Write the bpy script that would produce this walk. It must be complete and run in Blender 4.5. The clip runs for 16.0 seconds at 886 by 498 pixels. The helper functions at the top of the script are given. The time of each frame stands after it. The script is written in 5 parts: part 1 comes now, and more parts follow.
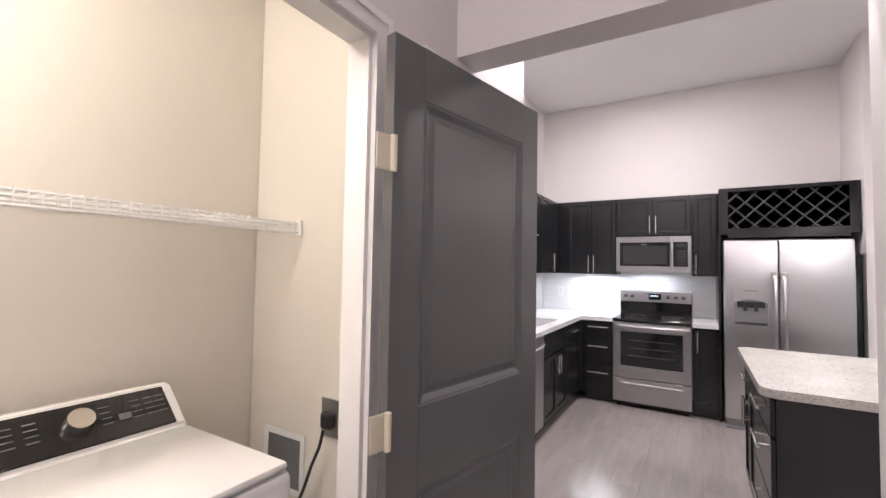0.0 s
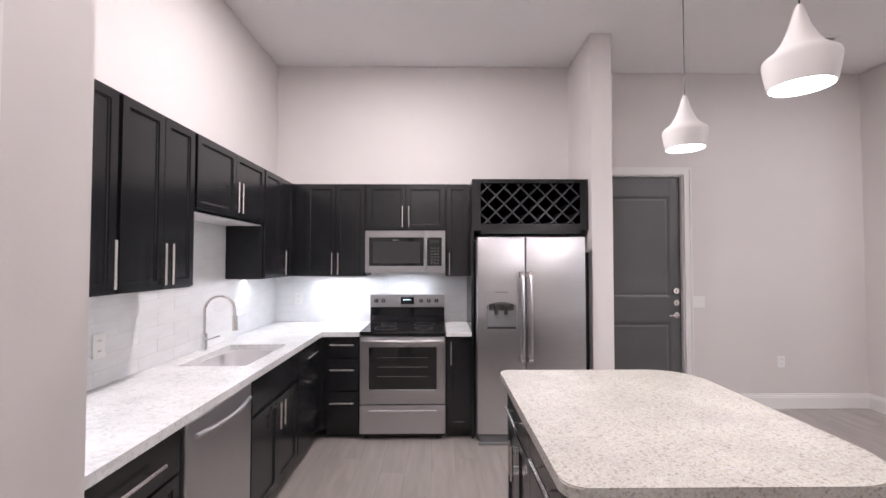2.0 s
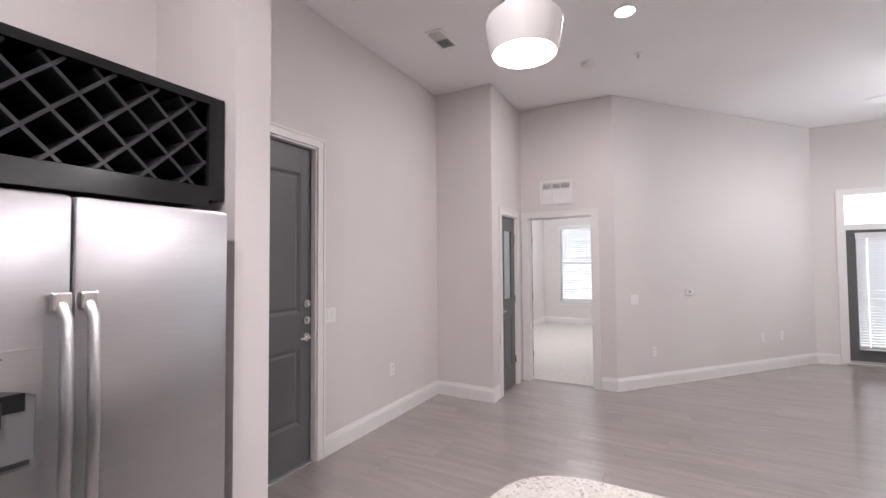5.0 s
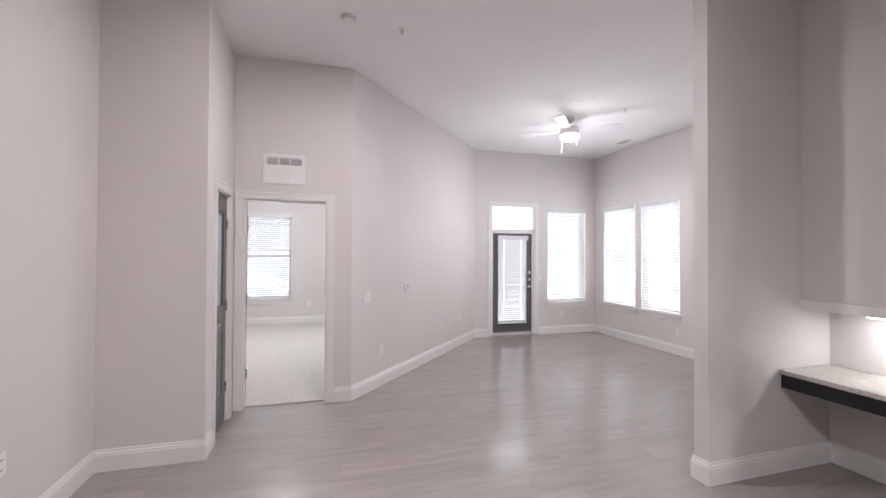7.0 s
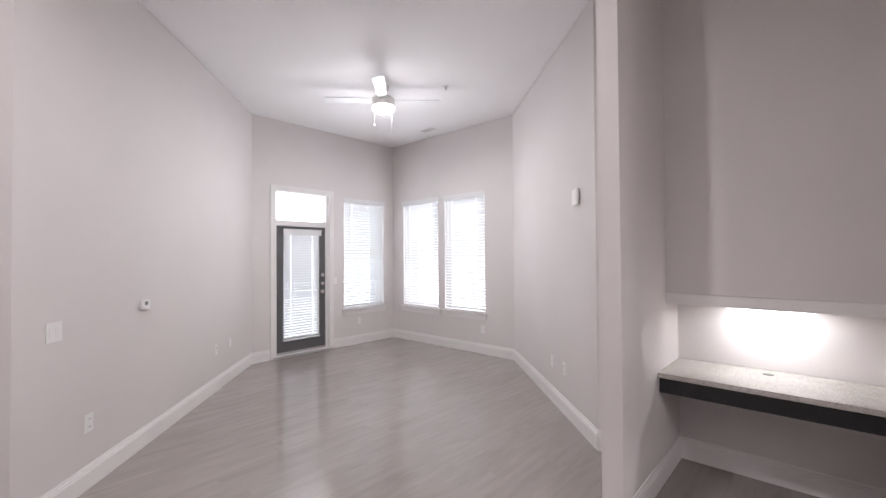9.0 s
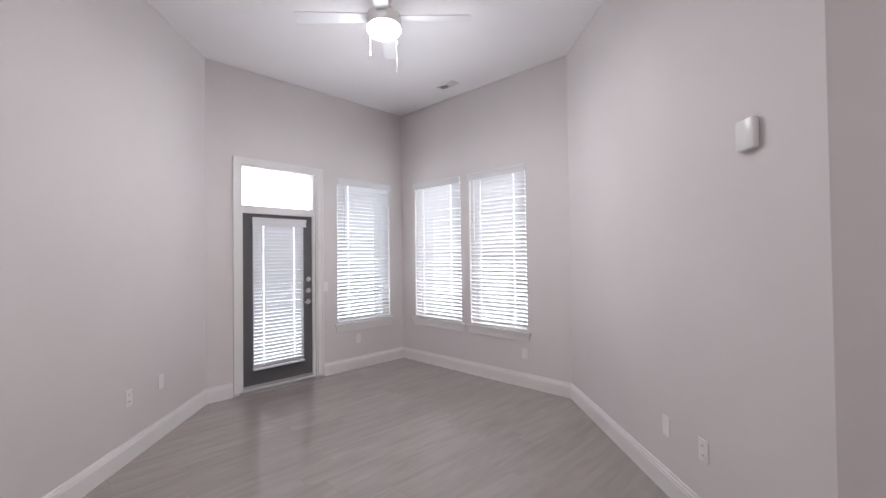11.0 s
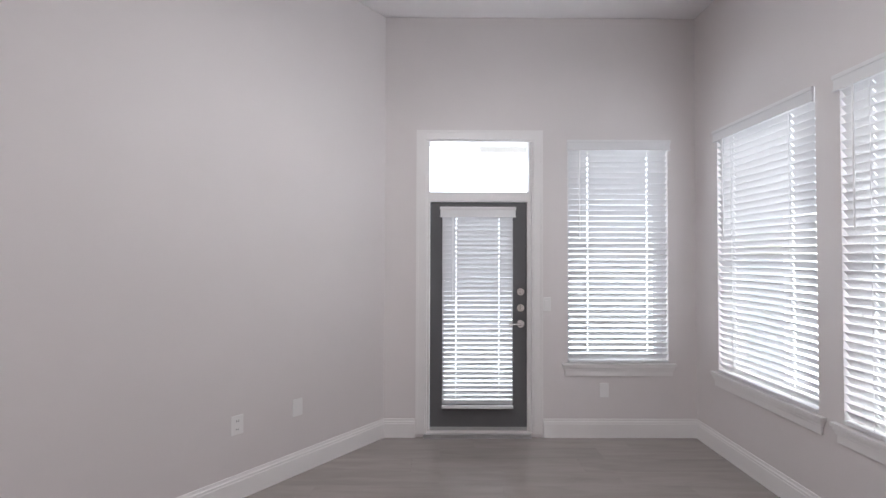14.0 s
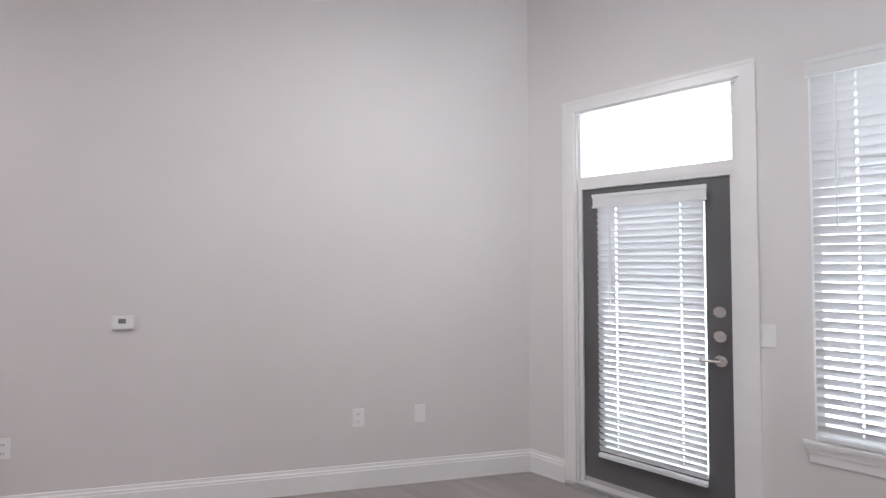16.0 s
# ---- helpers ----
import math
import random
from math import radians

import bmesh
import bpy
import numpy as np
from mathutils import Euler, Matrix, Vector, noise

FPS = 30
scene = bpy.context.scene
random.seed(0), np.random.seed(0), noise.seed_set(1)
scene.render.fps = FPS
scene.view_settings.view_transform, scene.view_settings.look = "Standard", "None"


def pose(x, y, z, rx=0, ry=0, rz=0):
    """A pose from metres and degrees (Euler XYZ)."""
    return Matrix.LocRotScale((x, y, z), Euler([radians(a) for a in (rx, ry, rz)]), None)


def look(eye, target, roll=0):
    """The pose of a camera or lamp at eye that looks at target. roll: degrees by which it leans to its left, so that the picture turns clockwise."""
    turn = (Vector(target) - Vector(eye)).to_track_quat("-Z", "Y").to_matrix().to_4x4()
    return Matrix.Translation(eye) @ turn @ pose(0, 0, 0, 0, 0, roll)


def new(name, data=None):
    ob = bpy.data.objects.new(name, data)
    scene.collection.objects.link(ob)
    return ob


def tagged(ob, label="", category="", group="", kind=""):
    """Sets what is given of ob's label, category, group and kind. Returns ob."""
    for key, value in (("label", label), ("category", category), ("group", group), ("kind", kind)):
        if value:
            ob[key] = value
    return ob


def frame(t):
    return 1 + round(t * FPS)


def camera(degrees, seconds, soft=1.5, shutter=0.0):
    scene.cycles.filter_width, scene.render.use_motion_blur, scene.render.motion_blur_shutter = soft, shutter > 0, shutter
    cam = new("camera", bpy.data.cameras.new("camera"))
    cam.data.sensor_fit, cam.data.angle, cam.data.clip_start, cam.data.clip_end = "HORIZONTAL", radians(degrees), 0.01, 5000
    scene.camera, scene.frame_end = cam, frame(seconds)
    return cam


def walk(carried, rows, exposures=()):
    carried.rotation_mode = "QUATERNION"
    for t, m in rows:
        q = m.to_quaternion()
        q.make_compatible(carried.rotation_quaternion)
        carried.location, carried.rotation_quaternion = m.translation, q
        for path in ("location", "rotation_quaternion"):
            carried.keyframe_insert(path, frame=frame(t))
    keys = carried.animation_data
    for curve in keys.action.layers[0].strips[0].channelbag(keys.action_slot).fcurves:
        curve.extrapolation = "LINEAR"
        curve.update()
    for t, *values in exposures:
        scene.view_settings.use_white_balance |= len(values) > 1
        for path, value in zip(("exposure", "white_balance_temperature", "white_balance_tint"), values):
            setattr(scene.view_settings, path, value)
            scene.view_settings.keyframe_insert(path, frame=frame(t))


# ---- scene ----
cam = camera(92.7, 16.0)

PATH = [
    (0, (1.643, 1.506, 1.434), (0.621, 3.223, 1.519), 1.0),
    (0.5, (1.575, 1.784, 1.436), (0.884, 3.659, 1.525), 0.7),
    (1, (1.52, 2.139, 1.493), (1.102, 4.093, 1.565), 0.2),
    (1.5, (1.518, 2.419, 1.542), (1.333, 4.41, 1.591), 0.1),
    (1.7, (1.542, 2.566, 1.529), (1.444, 4.563, 1.583), 0.0),
    (2, (1.556, 2.732, 1.525), (1.578, 4.731, 1.582), -0.0),
    (2.5, (1.505, 3.033, 1.528), (1.829, 5.006, 1.584), -0.2),
    (3, (1.527, 3.347, 1.525), (2.158, 5.244, 1.574), -0.2),
    (3.5, (1.555, 3.679, 1.519), (2.527, 5.426, 1.567), -0.2),
    (3.7, (1.561, 3.813, 1.5), (2.657, 5.485, 1.559), -0.4),
    (5.8, (1.898, 5.176, 1.57), (3.872, 5.494, 1.592), 0.4),
    (6, (1.965, 5.292, 1.602), (3.96, 5.435, 1.611), 0.6),
    (6.5, (2.193, 5.485, 1.565), (4.183, 5.281, 1.582), 0.6),
    (7, (2.48, 5.593, 1.542), (4.402, 5.039, 1.568), 0.3),
    (7.5, (2.819, 5.636, 1.536), (4.601, 4.729, 1.564), 0.0),
    (8, (3.196, 5.585, 1.525), (4.805, 4.398, 1.554), 0.0),
    (8.5, (3.566, 5.531, 1.525), (4.993, 4.13, 1.556), -0.1),
    (8.7, (3.697, 5.477, 1.512), (5.061, 4.014, 1.541), -0.2),
    (10.8, (5.086, 4.382, 1.462), (6.427, 2.898, 1.497), -0.7),
    (11, (5.182, 4.229, 1.463), (6.576, 2.795, 1.495), -0.7),
    (11.5, (5.403, 3.873, 1.452), (6.941, 2.595, 1.492), -0.6),
    (12, (5.596, 3.542, 1.456), (7.281, 2.467, 1.5), -0.4),
    (12.5, (5.767, 3.207, 1.453), (7.584, 2.373, 1.5), -0.2),
    (13, (5.937, 2.893, 1.45), (7.861, 2.348, 1.499), -0.1),
    (13.5, (6.132, 2.59, 1.501), (8.115, 2.332, 1.533), 0.1),
    (14, (6.361, 2.366, 1.492), (8.36, 2.358, 1.529), 0.2),
    (14.5, (6.633, 2.192, 1.489), (8.615, 2.451, 1.531), 0.1),
    (15, (6.828, 1.956, 1.483), (8.759, 2.477, 1.529), 0.1),
    (15.5, (6.97, 1.687, 1.474), (8.753, 2.591, 1.529), -0.1),
    (16, (7.139, 1.432, 1.497), (8.702, 2.678, 1.544), -0.1),
]
walk(cam, [(t, look(eye, target, roll)) for t, eye, target, roll in PATH],
     [(0, 0.90, 6170, 9), (2.5, 0.73, 6150, 9), (3.5, 0.73, 6150, 10), (6, 0.73, 6080, 9), (8.5, 0.69, 6080, 9), (11, 0.36, 6000, 10), (13, 0.18, 5970, 9), (16, 0.48, 5920, 6)])

# ---- world, sun and lamps ----
world = bpy.data.worlds.new("world")
scene.world = world
world.use_nodes = True
wn = world.node_tree
sky = wn.nodes.new("ShaderNodeTexSky")
sky.sky_type = "NISHITA"
sky.sun_disc = False
sky.sun_elevation = radians(48)
sky.sun_rotation = radians(200)
wn.nodes["Background"].inputs[1].default_value = 0.15
wn.links.new(sky.outputs[0], wn.nodes["Background"].inputs[0])
CEIL = 3.51


def lamp(name, kind, m, energy, color=(1, 1, 1), size=0.1, size_y=None, spread=None):
    d = bpy.data.lights.new(name, kind)
    d.energy, d.color = energy, color
    if kind == "AREA":
        d.size = size
        if size_y:
            d.shape, d.size_y = "RECTANGLE", size_y
        if spread:
            d.spread = radians(spread)
    elif kind == "SUN":
        d.angle = size
    else:
        d.shadow_soft_size = size
    ob = new(name, d)
    ob.matrix_world = m
    return ob


lamp("sun", "SUN", look((0, 0, 10), (0.35, 1, 9.0)), 5.0, (1, 0.95, 0.88), radians(0.5))
WARM, COOL, DAY = (1, 0.885, 0.86), (0.93, 0.94, 1.0), (0.98, 0.965, 0.985)
# last is the foyer light; kitchen and hall lamps are added out of view
for x, y, e in ((1.27, 5.35, 41), (1.33, 3.3, 16), (1.45, 0.9, 17), (5.29, 4.97, 28)):
    lamp("ceiling_lamp", "AREA", look((x, y, CEIL - 0.03), (x, y + 0.001, 0)), e, WARM, 0.15)
for x, y in ((2.935, 5.06), (2.86, 4.22)):
    lamp("pendant_lamp", "AREA", look((x, y, 2.15), (x, y + 0.001, 0)), 3.8, WARM, 0.2)
lamp("laundry_lamp", "POINT", pose(0.62, 1.15, 2.3), 18, (1, 0.91, 0.84), 0.12)
lamp("undercabinet_lamp", "AREA", look((0.62, 6.86, 1.355), (0.62, 6.88, 0)), 2.2, COOL, 0.4, 0.05)
lamp("undercabinet_lamp", "AREA", look((0.05, 3.98, 1.355), (0.03, 3.98, 0)), 1.5, COOL, 0.05, 0.4)
lamp("undercabinet_lamp", "AREA", look((0.05, 6.3, 1.36), (0.03, 6.3, 0)), 0.8, COOL, 0.05, 0.3)
lamp("cooktop_lamp", "AREA", look((1.25, 6.8, 1.395), (1.25, 6.85, 0)), 1.2, COOL, 0.3, 0.05)
lamp("desk_lamp", "AREA", look((4.2, 2.04, 1.125), (4.2, 2.0, 0)), 1.6, (1, 0.93, 0.91), 0.45, 0.06)
lamp("fan_lamp", "AREA", look((7.79, 2.18, 3.16), (7.79, 2.181, 0)), 24, (1, 0.92, 0.88), 0.22)
lamp("fan_glow", "POINT", pose(7.79, 2.18, 3.06), 8, (1, 0.94, 0.92), 0.13)
lamp("daylight_east", "AREA", look((11.3, 1.4, 1.6), (9, 1.4, 1.6)), 105, DAY, 3.4, 3.2)
lamp("daylight_south", "AREA", look((8.8, -1.0, 1.6), (8.8, 1, 1.6)), 90, DAY, 3.4, 3.2)
lamp("daylight_bedroom", "AREA", look((13.7, 6.7, 1.6), (11, 6.7, 1.5)), 50, DAY, 2.6, 2.6)
# added fill without a fixture, to brighten the bedroom
lamp("bedroom_lamp", "AREA", look((10.0, 6.2, 3.48), (10.0, 6.201, 0)), 55, (1, 0.95, 0.92), 0.5)


# ---- materials ----
def mat(name, color, rough=0.5, metal=0.0, var=0.06, scale=3.0, bump=0.0, bump_scale=60.0, spec=0.5, coat=0.0, rand=0.0, stretch=None):
    m = bpy.data.materials.new(name)
    m.use_nodes = True
    n, l = m.node_tree.nodes, m.node_tree.links
    b = n["Principled BSDF"]
    b.inputs["Roughness"].default_value = rough
    b.inputs["Metallic"].default_value = metal
    b.inputs["Specular IOR Level"].default_value = spec
    b.inputs["Coat Weight"].default_value = coat
    tc = n.new("ShaderNodeTexCoord")
    mp = n.new("ShaderNodeMapping")
    l.new(tc.outputs["Object"], mp.inputs[0])
    if stretch:
        mp.inputs["Scale"].default_value = stretch
    n1 = n.new("ShaderNodeTexNoise")
    n1.inputs["Scale"].default_value = scale
    n1.inputs["Detail"].default_value = 6
    l.new(mp.outputs[0], n1.inputs[0])
    ramp = n.new("ShaderNodeMapRange")
    ramp.inputs[3].default_value, ramp.inputs[4].default_value = 1 - var, 1 + var
    ramp.inputs[1].default_value, ramp.inputs[2].default_value = 0.3, 0.7
    l.new(n1.outputs[0], ramp.inputs[0])
    val = ramp.outputs[0]
    if rand:
        oi = n.new("ShaderNodeObjectInfo")
        r2 = n.new("ShaderNodeMapRange")
        r2.inputs[3].default_value, r2.inputs[4].default_value = 1 - rand, 1 + rand
        l.new(oi.outputs["Random"], r2.inputs[0])
        mu = n.new("ShaderNodeMath")
        mu.operation = "MULTIPLY"
        l.new(val, mu.inputs[0]), l.new(r2.outputs[0], mu.inputs[1])
        val = mu.outputs[0]
    mix = n.new("ShaderNodeMix")
    mix.data_type, mix.blend_type = "RGBA", "MULTIPLY"
    mix.inputs[0].default_value = 1
    mix.inputs[6].default_value = (*color, 1)
    l.new(val, mix.inputs[7])
    l.new(mix.outputs[2], b.inputs["Base Color"])
    if bump:
        n2 = n.new("ShaderNodeTexNoise")
        n2.inputs["Scale"].default_value = bump_scale
        n2.inputs["Detail"].default_value = 4
        l.new(mp.outputs[0], n2.inputs[0])
        bp = n.new("ShaderNodeBump")
        bp.inputs["Strength"].default_value = bump
        bp.inputs["Distance"].default_value = 0.002
        l.new(n2.outputs[0], bp.inputs["Height"])
        l.new(bp.outputs[0], b.inputs["Normal"])
    return m


def glow(name, color, strength):
    m = bpy.data.materials.new(name)
    m.use_nodes = True
    b = m.node_tree.nodes["Principled BSDF"]
    b.inputs["Base Color"].default_value = (*color, 1)
    b.inputs["Emission Color"].default_value = (*color, 1)
    b.inputs["Emission Strength"].default_value = strength
    return m


WALL = mat("wall_paint", (0.665, 0.63, 0.622), 0.62, var=0.025, scale=1.2, bump=0.14, bump_scale=130)
LAUNDRY = mat("laundry_paint", (0.71, 0.665, 0.595), 0.7, var=0.03, scale=1.2, bump=0.25, bump_scale=130)
CEILM = mat("ceiling_paint", (0.87, 0.85, 0.855), 0.85, var=0.02, scale=1.0, bump=0.4, bump_scale=90)
TRIM = mat("white_trim_paint", (0.76, 0.74, 0.73), 0.35, var=0.02, bump=0.05)
DOOR = mat("grey_door_paint", (0.102, 0.101, 0.104), 0.38, var=0.08, scale=2, bump=0.12, bump_scale=200)
CAB = mat("black_stained_wood", (0.010, 0.0105, 0.012), 0.24, var=0.15, scale=6, bump=0.05, bump_scale=30, stretch=(1, 1, 0.08))
STEEL = mat("brushed_steel", (0.56, 0.555, 0.57), 0.37, 1.0, var=0.03, scale=8, bump=0.03, bump_scale=90, stretch=(1, 1, 18))
sn, sl = STEEL.node_tree.nodes, STEEL.node_tree.links
tan = sn.new("ShaderNodeTangent")
tan.direction_type, tan.axis = "RADIAL", "Z"
sl.new(tan.outputs[0], sn["Principled BSDF"].inputs["Tangent"])
sn["Principled BSDF"].inputs["Anisotropic"].default_value = 0.75
NICKEL = mat("satin_nickel", (0.70, 0.67, 0.65), 0.25, 1.0, var=0.04)
CHROME = mat("chrome", (0.8, 0.8, 0.8), 0.08, 1.0, var=0.02)
BLACKG = mat("black_glass", (0.008, 0.008, 0.009), 0.06, var=0.1, spec=0.6)
BLACKP = mat("black_plastic", (0.02, 0.02, 0.022), 0.45, var=0.1)
GREYP = mat("grey_plastic", (0.16, 0.16, 0.165), 0.4, var=0.08)
WHITEP = mat("white_plastic", (0.78, 0.77, 0.76), 0.3, var=0.02)
ENAMEL = mat("white_enamel", (0.8, 0.79, 0.78), 0.18, var=0.02, coat=0.3)
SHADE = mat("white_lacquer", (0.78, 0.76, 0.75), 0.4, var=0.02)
TILE = mat("marble_tile", (0.74, 0.74, 0.75), 0.22, var=0.07, scale=4, rand=0.02, stretch=(1, 2, 4))
GROUT = mat("grout", (0.74, 0.74, 0.745), 0.9)
SINK = mat("sink_steel", (0.62, 0.61, 0.62), 0.4, 0.35, var=0.03)
PLANK_SEAM = mat("plank_seam", (0.2, 0.18, 0.17), 0.6, var=0.1)
CARPET = mat("cream_carpet", (0.55, 0.53, 0.50), 0.95, var=0.12, scale=40, bump=1.0, bump_scale=400)
SLAT = mat("white_blind_slat", (0.72, 0.715, 0.72), 0.45, var=0.02)
# grey that stands for shade inside the white grille's slots
SLOT_SHADE = mat("grille_slot_shade", (0.36, 0.35, 0.345), 0.5)
CREAM = mat("cream_hinge_paint", (0.66, 0.60, 0.48), 0.35)
FROST = mat("frosted_glass", (0.42, 0.46, 0.49), 0.35, var=0.1)
BLADE = mat("white_fan_blade", (0.75, 0.75, 0.76), 0.4, var=0.02)
CONCRETE = mat("pale_concrete", (0.58, 0.57, 0.55), 0.9, var=0.1)
STUCCO = mat("pale_stucco", (0.62, 0.6, 0.56), 0.9, var=0.05)
SEALER = mat("metal_threshold", (0.5, 0.5, 0.5), 0.35, 0.8)
LAMPG = glow("lit_diffuser", (1, 0.97, 0.94), 14)
LAMPS = glow("lit_bulb_glass", (1, 0.96, 0.92), 9)
DISPLAY = glow("lit_display", (0.75, 0.9, 1.0), 0.6)


def slat_material():
    m = SLAT
    b = m.node_tree.nodes["Principled BSDF"]
    b.inputs["Transmission Weight"].default_value = 0.0
    n, l = m.node_tree.nodes, m.node_tree.links
    tr = n.new("ShaderNodeBsdfTranslucent")
    tr.inputs[0].default_value = (0.8, 0.8, 0.82, 1)
    mx = n.new("ShaderNodeMixShader")
    mx.inputs[0].default_value = 0.03
    l.new(b.outputs[0], mx.inputs[1]), l.new(tr.outputs[0], mx.inputs[2])
    l.new(mx.outputs[0], n["Material Output"].inputs[0])


slat_material()


def glass_material():
    m = bpy.data.materials.new("clear_glass")
    m.use_nodes = True
    b = m.node_tree.nodes["Principled BSDF"]
    b.inputs["Base Color"].default_value = (0.95, 0.97, 0.97, 1)
    b.inputs["Transmission Weight"].default_value = 1
    b.inputs["Roughness"].default_value = 0.0
    b.inputs["IOR"].default_value = 1.1
    return m


GLASS = glass_material()


def speckled(name, stops, scale, rough=0.14, fine=0.35):
    """Stone of small crystals: each cell takes one of the stops (share, colour); fine mixes in smaller cells."""
    m = bpy.data.materials.new(name)
    m.use_nodes = True
    n, l = m.node_tree.nodes, m.node_tree.links
    b = n["Principled BSDF"]
    b.inputs["Roughness"].default_value = rough
    tc = n.new("ShaderNodeTexCoord")
    wob = n.new("ShaderNodeTexNoise")
    wob.inputs["Scale"].default_value, wob.inputs["Detail"].default_value = scale * 1.3, 3
    l.new(tc.outputs["Object"], wob.inputs[0])
    mixv = n.new("ShaderNodeVectorMath")
    mixv.operation = "MULTIPLY_ADD"
    mixv.inputs[1].default_value = (1.2 / scale,) * 3
    l.new(wob.outputs["Color"], mixv.inputs[0]), l.new(tc.outputs["Object"], mixv.inputs[2])
    cols = []
    for sc in (scale, scale * 2.3):
        v = n.new("ShaderNodeTexVoronoi")
        v.inputs["Scale"].default_value = sc
        l.new(mixv.outputs[0], v.inputs["Vector"])
        sep = n.new("ShaderNodeSeparateColor")
        l.new(v.outputs["Color"], sep.inputs[0])
        cr = n.new("ShaderNodeValToRGB")
        cr.color_ramp.interpolation = "CONSTANT"
        at = 0.0
        for k, (share, c) in enumerate(stops):
            e = cr.color_ramp.elements[0] if k == 0 else cr.color_ramp.elements.new(at)
            e.position, e.color = at, (*c, 1)
            at += share
        cr.color_ramp.elements.remove(cr.color_ramp.elements[-1])
        l.new(sep.outputs[0], cr.inputs[0])
        cols.append(cr.outputs[0])
    mx = n.new("ShaderNodeMix")
    mx.data_type = "RGBA"
    mx.inputs[0].default_value = fine
    l.new(cols[0], mx.inputs[6]), l.new(cols[1], mx.inputs[7])
    big = n.new("ShaderNodeTexNoise")
    big.inputs["Scale"].default_value = 5
    l.new(tc.outputs["Object"], big.inputs[0])
    mr = n.new("ShaderNodeMapRange")
    mr.inputs[1].default_value, mr.inputs[2].default_value, mr.inputs[3].default_value, mr.inputs[4].default_value = 0.3, 0.7, 0.93, 1.07
    l.new(big.outputs[0], mr.inputs[0])
    mu = n.new("ShaderNodeMix")
    mu.data_type, mu.blend_type = "RGBA", "MULTIPLY"
    mu.inputs[0].default_value = 1
    l.new(mx.outputs[2], mu.inputs[6]), l.new(mr.outputs[0], mu.inputs[7])
    l.new(mu.outputs[2], b.inputs["Base Color"])
    return m


GRANITE = speckled("speckled_granite", ((0.06, (0.20, 0.185, 0.175)), (0.11, (0.34, 0.32, 0.30)), (0.13, (0.42, 0.38, 0.31)), (0.33, (0.43, 0.41, 0.385)), (0.37, (0.49, 0.47, 0.445))), 150, 0.24, fine=0.42)
QUARTZ = speckled("white_quartz", ((0.12, (0.53, 0.53, 0.54)), (0.25, (0.62, 0.62, 0.62)), (0.63, (0.70, 0.70, 0.70))), 60, 0.18, 0.5)



def plank_material():
    m = bpy.data.materials.new("grey_oak_plank")
    m.use_nodes = True
    n, l = m.node_tree.nodes, m.node_tree.links
    b = n["Principled BSDF"]
    tc, oi = n.new("ShaderNodeTexCoord"), n.new("ShaderNodeObjectInfo")
    off = n.new("ShaderNodeVectorMath")
    off.operation = "ADD"
    sc = n.new("ShaderNodeVectorMath")
    sc.operation = "SCALE"
    cx = n.new("ShaderNodeCombineXYZ")
    for i in range(3):
        l.new(oi.outputs["Random"], cx.inputs[i])
    l.new(cx.outputs[0], sc.inputs[0])
    sc.inputs["Scale"].default_value = 37
    l.new(tc.outputs["Object"], off.inputs[0]), l.new(sc.outputs[0], off.inputs[1])
    mp = n.new("ShaderNodeMapping")
    mp.inputs["Scale"].default_value = (1.0, 7, 1)
    l.new(off.outputs[0], mp.inputs[0])
    t = n.new("ShaderNodeTexNoise")
    t.inputs["Scale"].default_value, t.inputs["Detail"].default_value, t.inputs["Distortion"].default_value = 2.2, 8, 0.6
    l.new(mp.outputs[0], t.inputs[0])
    cr = n.new("ShaderNodeValToRGB")
    cr.color_ramp.elements[0].position, cr.color_ramp.elements[0].color = 0.2, (0.255, 0.228, 0.214, 1)
    cr.color_ramp.elements[1].position, cr.color_ramp.elements[1].color = 0.85, (0.335, 0.304, 0.287, 1)
    l.new(t.outputs[0], cr.inputs[0])
    r = n.new("ShaderNodeMapRange")
    r.inputs[3].default_value, r.inputs[4].default_value = 0.96, 1.04
    l.new(oi.outputs["Random"], r.inputs[0])
    mx = n.new("ShaderNodeMix")
    mx.data_type, mx.blend_type = "RGBA", "MULTIPLY"
    mx.inputs[0].default_value = 1
    l.new(cr.outputs[0], mx.inputs[6]), l.new(r.outputs[0], mx.inputs[7])
    l.new(mx.outputs[2], b.inputs["Base Color"])
    rr = n.new("ShaderNodeMapRange")
    rr.inputs[3].default_value, rr.inputs[4].default_value = 0.17, 0.25
    l.new(t.outputs[0], rr.inputs[0])
    l.new(rr.outputs[0], b.inputs["Roughness"])
    bp = n.new("ShaderNodeBump")
    bp.inputs["Strength"].default_value, bp.inputs["Distance"].default_value = 0.06, 0.001
    l.new(t.outputs[0], bp.inputs["Height"]), l.new(bp.outputs[0], b.inputs["Normal"])
    b.inputs["Specular IOR Level"].default_value = 0.5
    b.inputs["Coat Weight"].default_value = 0.35
    b.inputs["Coat Roughness"].default_value = 0.17
    return m


PLANK = plank_material()


# ---- mesh helpers ----
def part(name, bm, material, parent=None, label="", m=None, smooth=False):
    me = bpy.data.meshes.new(name)
    bmesh.ops.recalc_face_normals(bm, faces=bm.faces)
    bm.to_mesh(me)
    bm.free()
    me.materials.append(material)
    if smooth:
        for p in me.polygons:
            p.use_smooth = True
        me.set_sharp_from_angle(angle=radians(40))
    ob = new(name, me)
    ob.parent = parent
    if m is not None:
        ob.matrix_basis = m
    return tagged(ob, label)


def thing(name, m, label, category, group="", kind=""):
    ob = new(name)
    ob.matrix_basis = m
    return tagged(ob, label, category, group, kind)


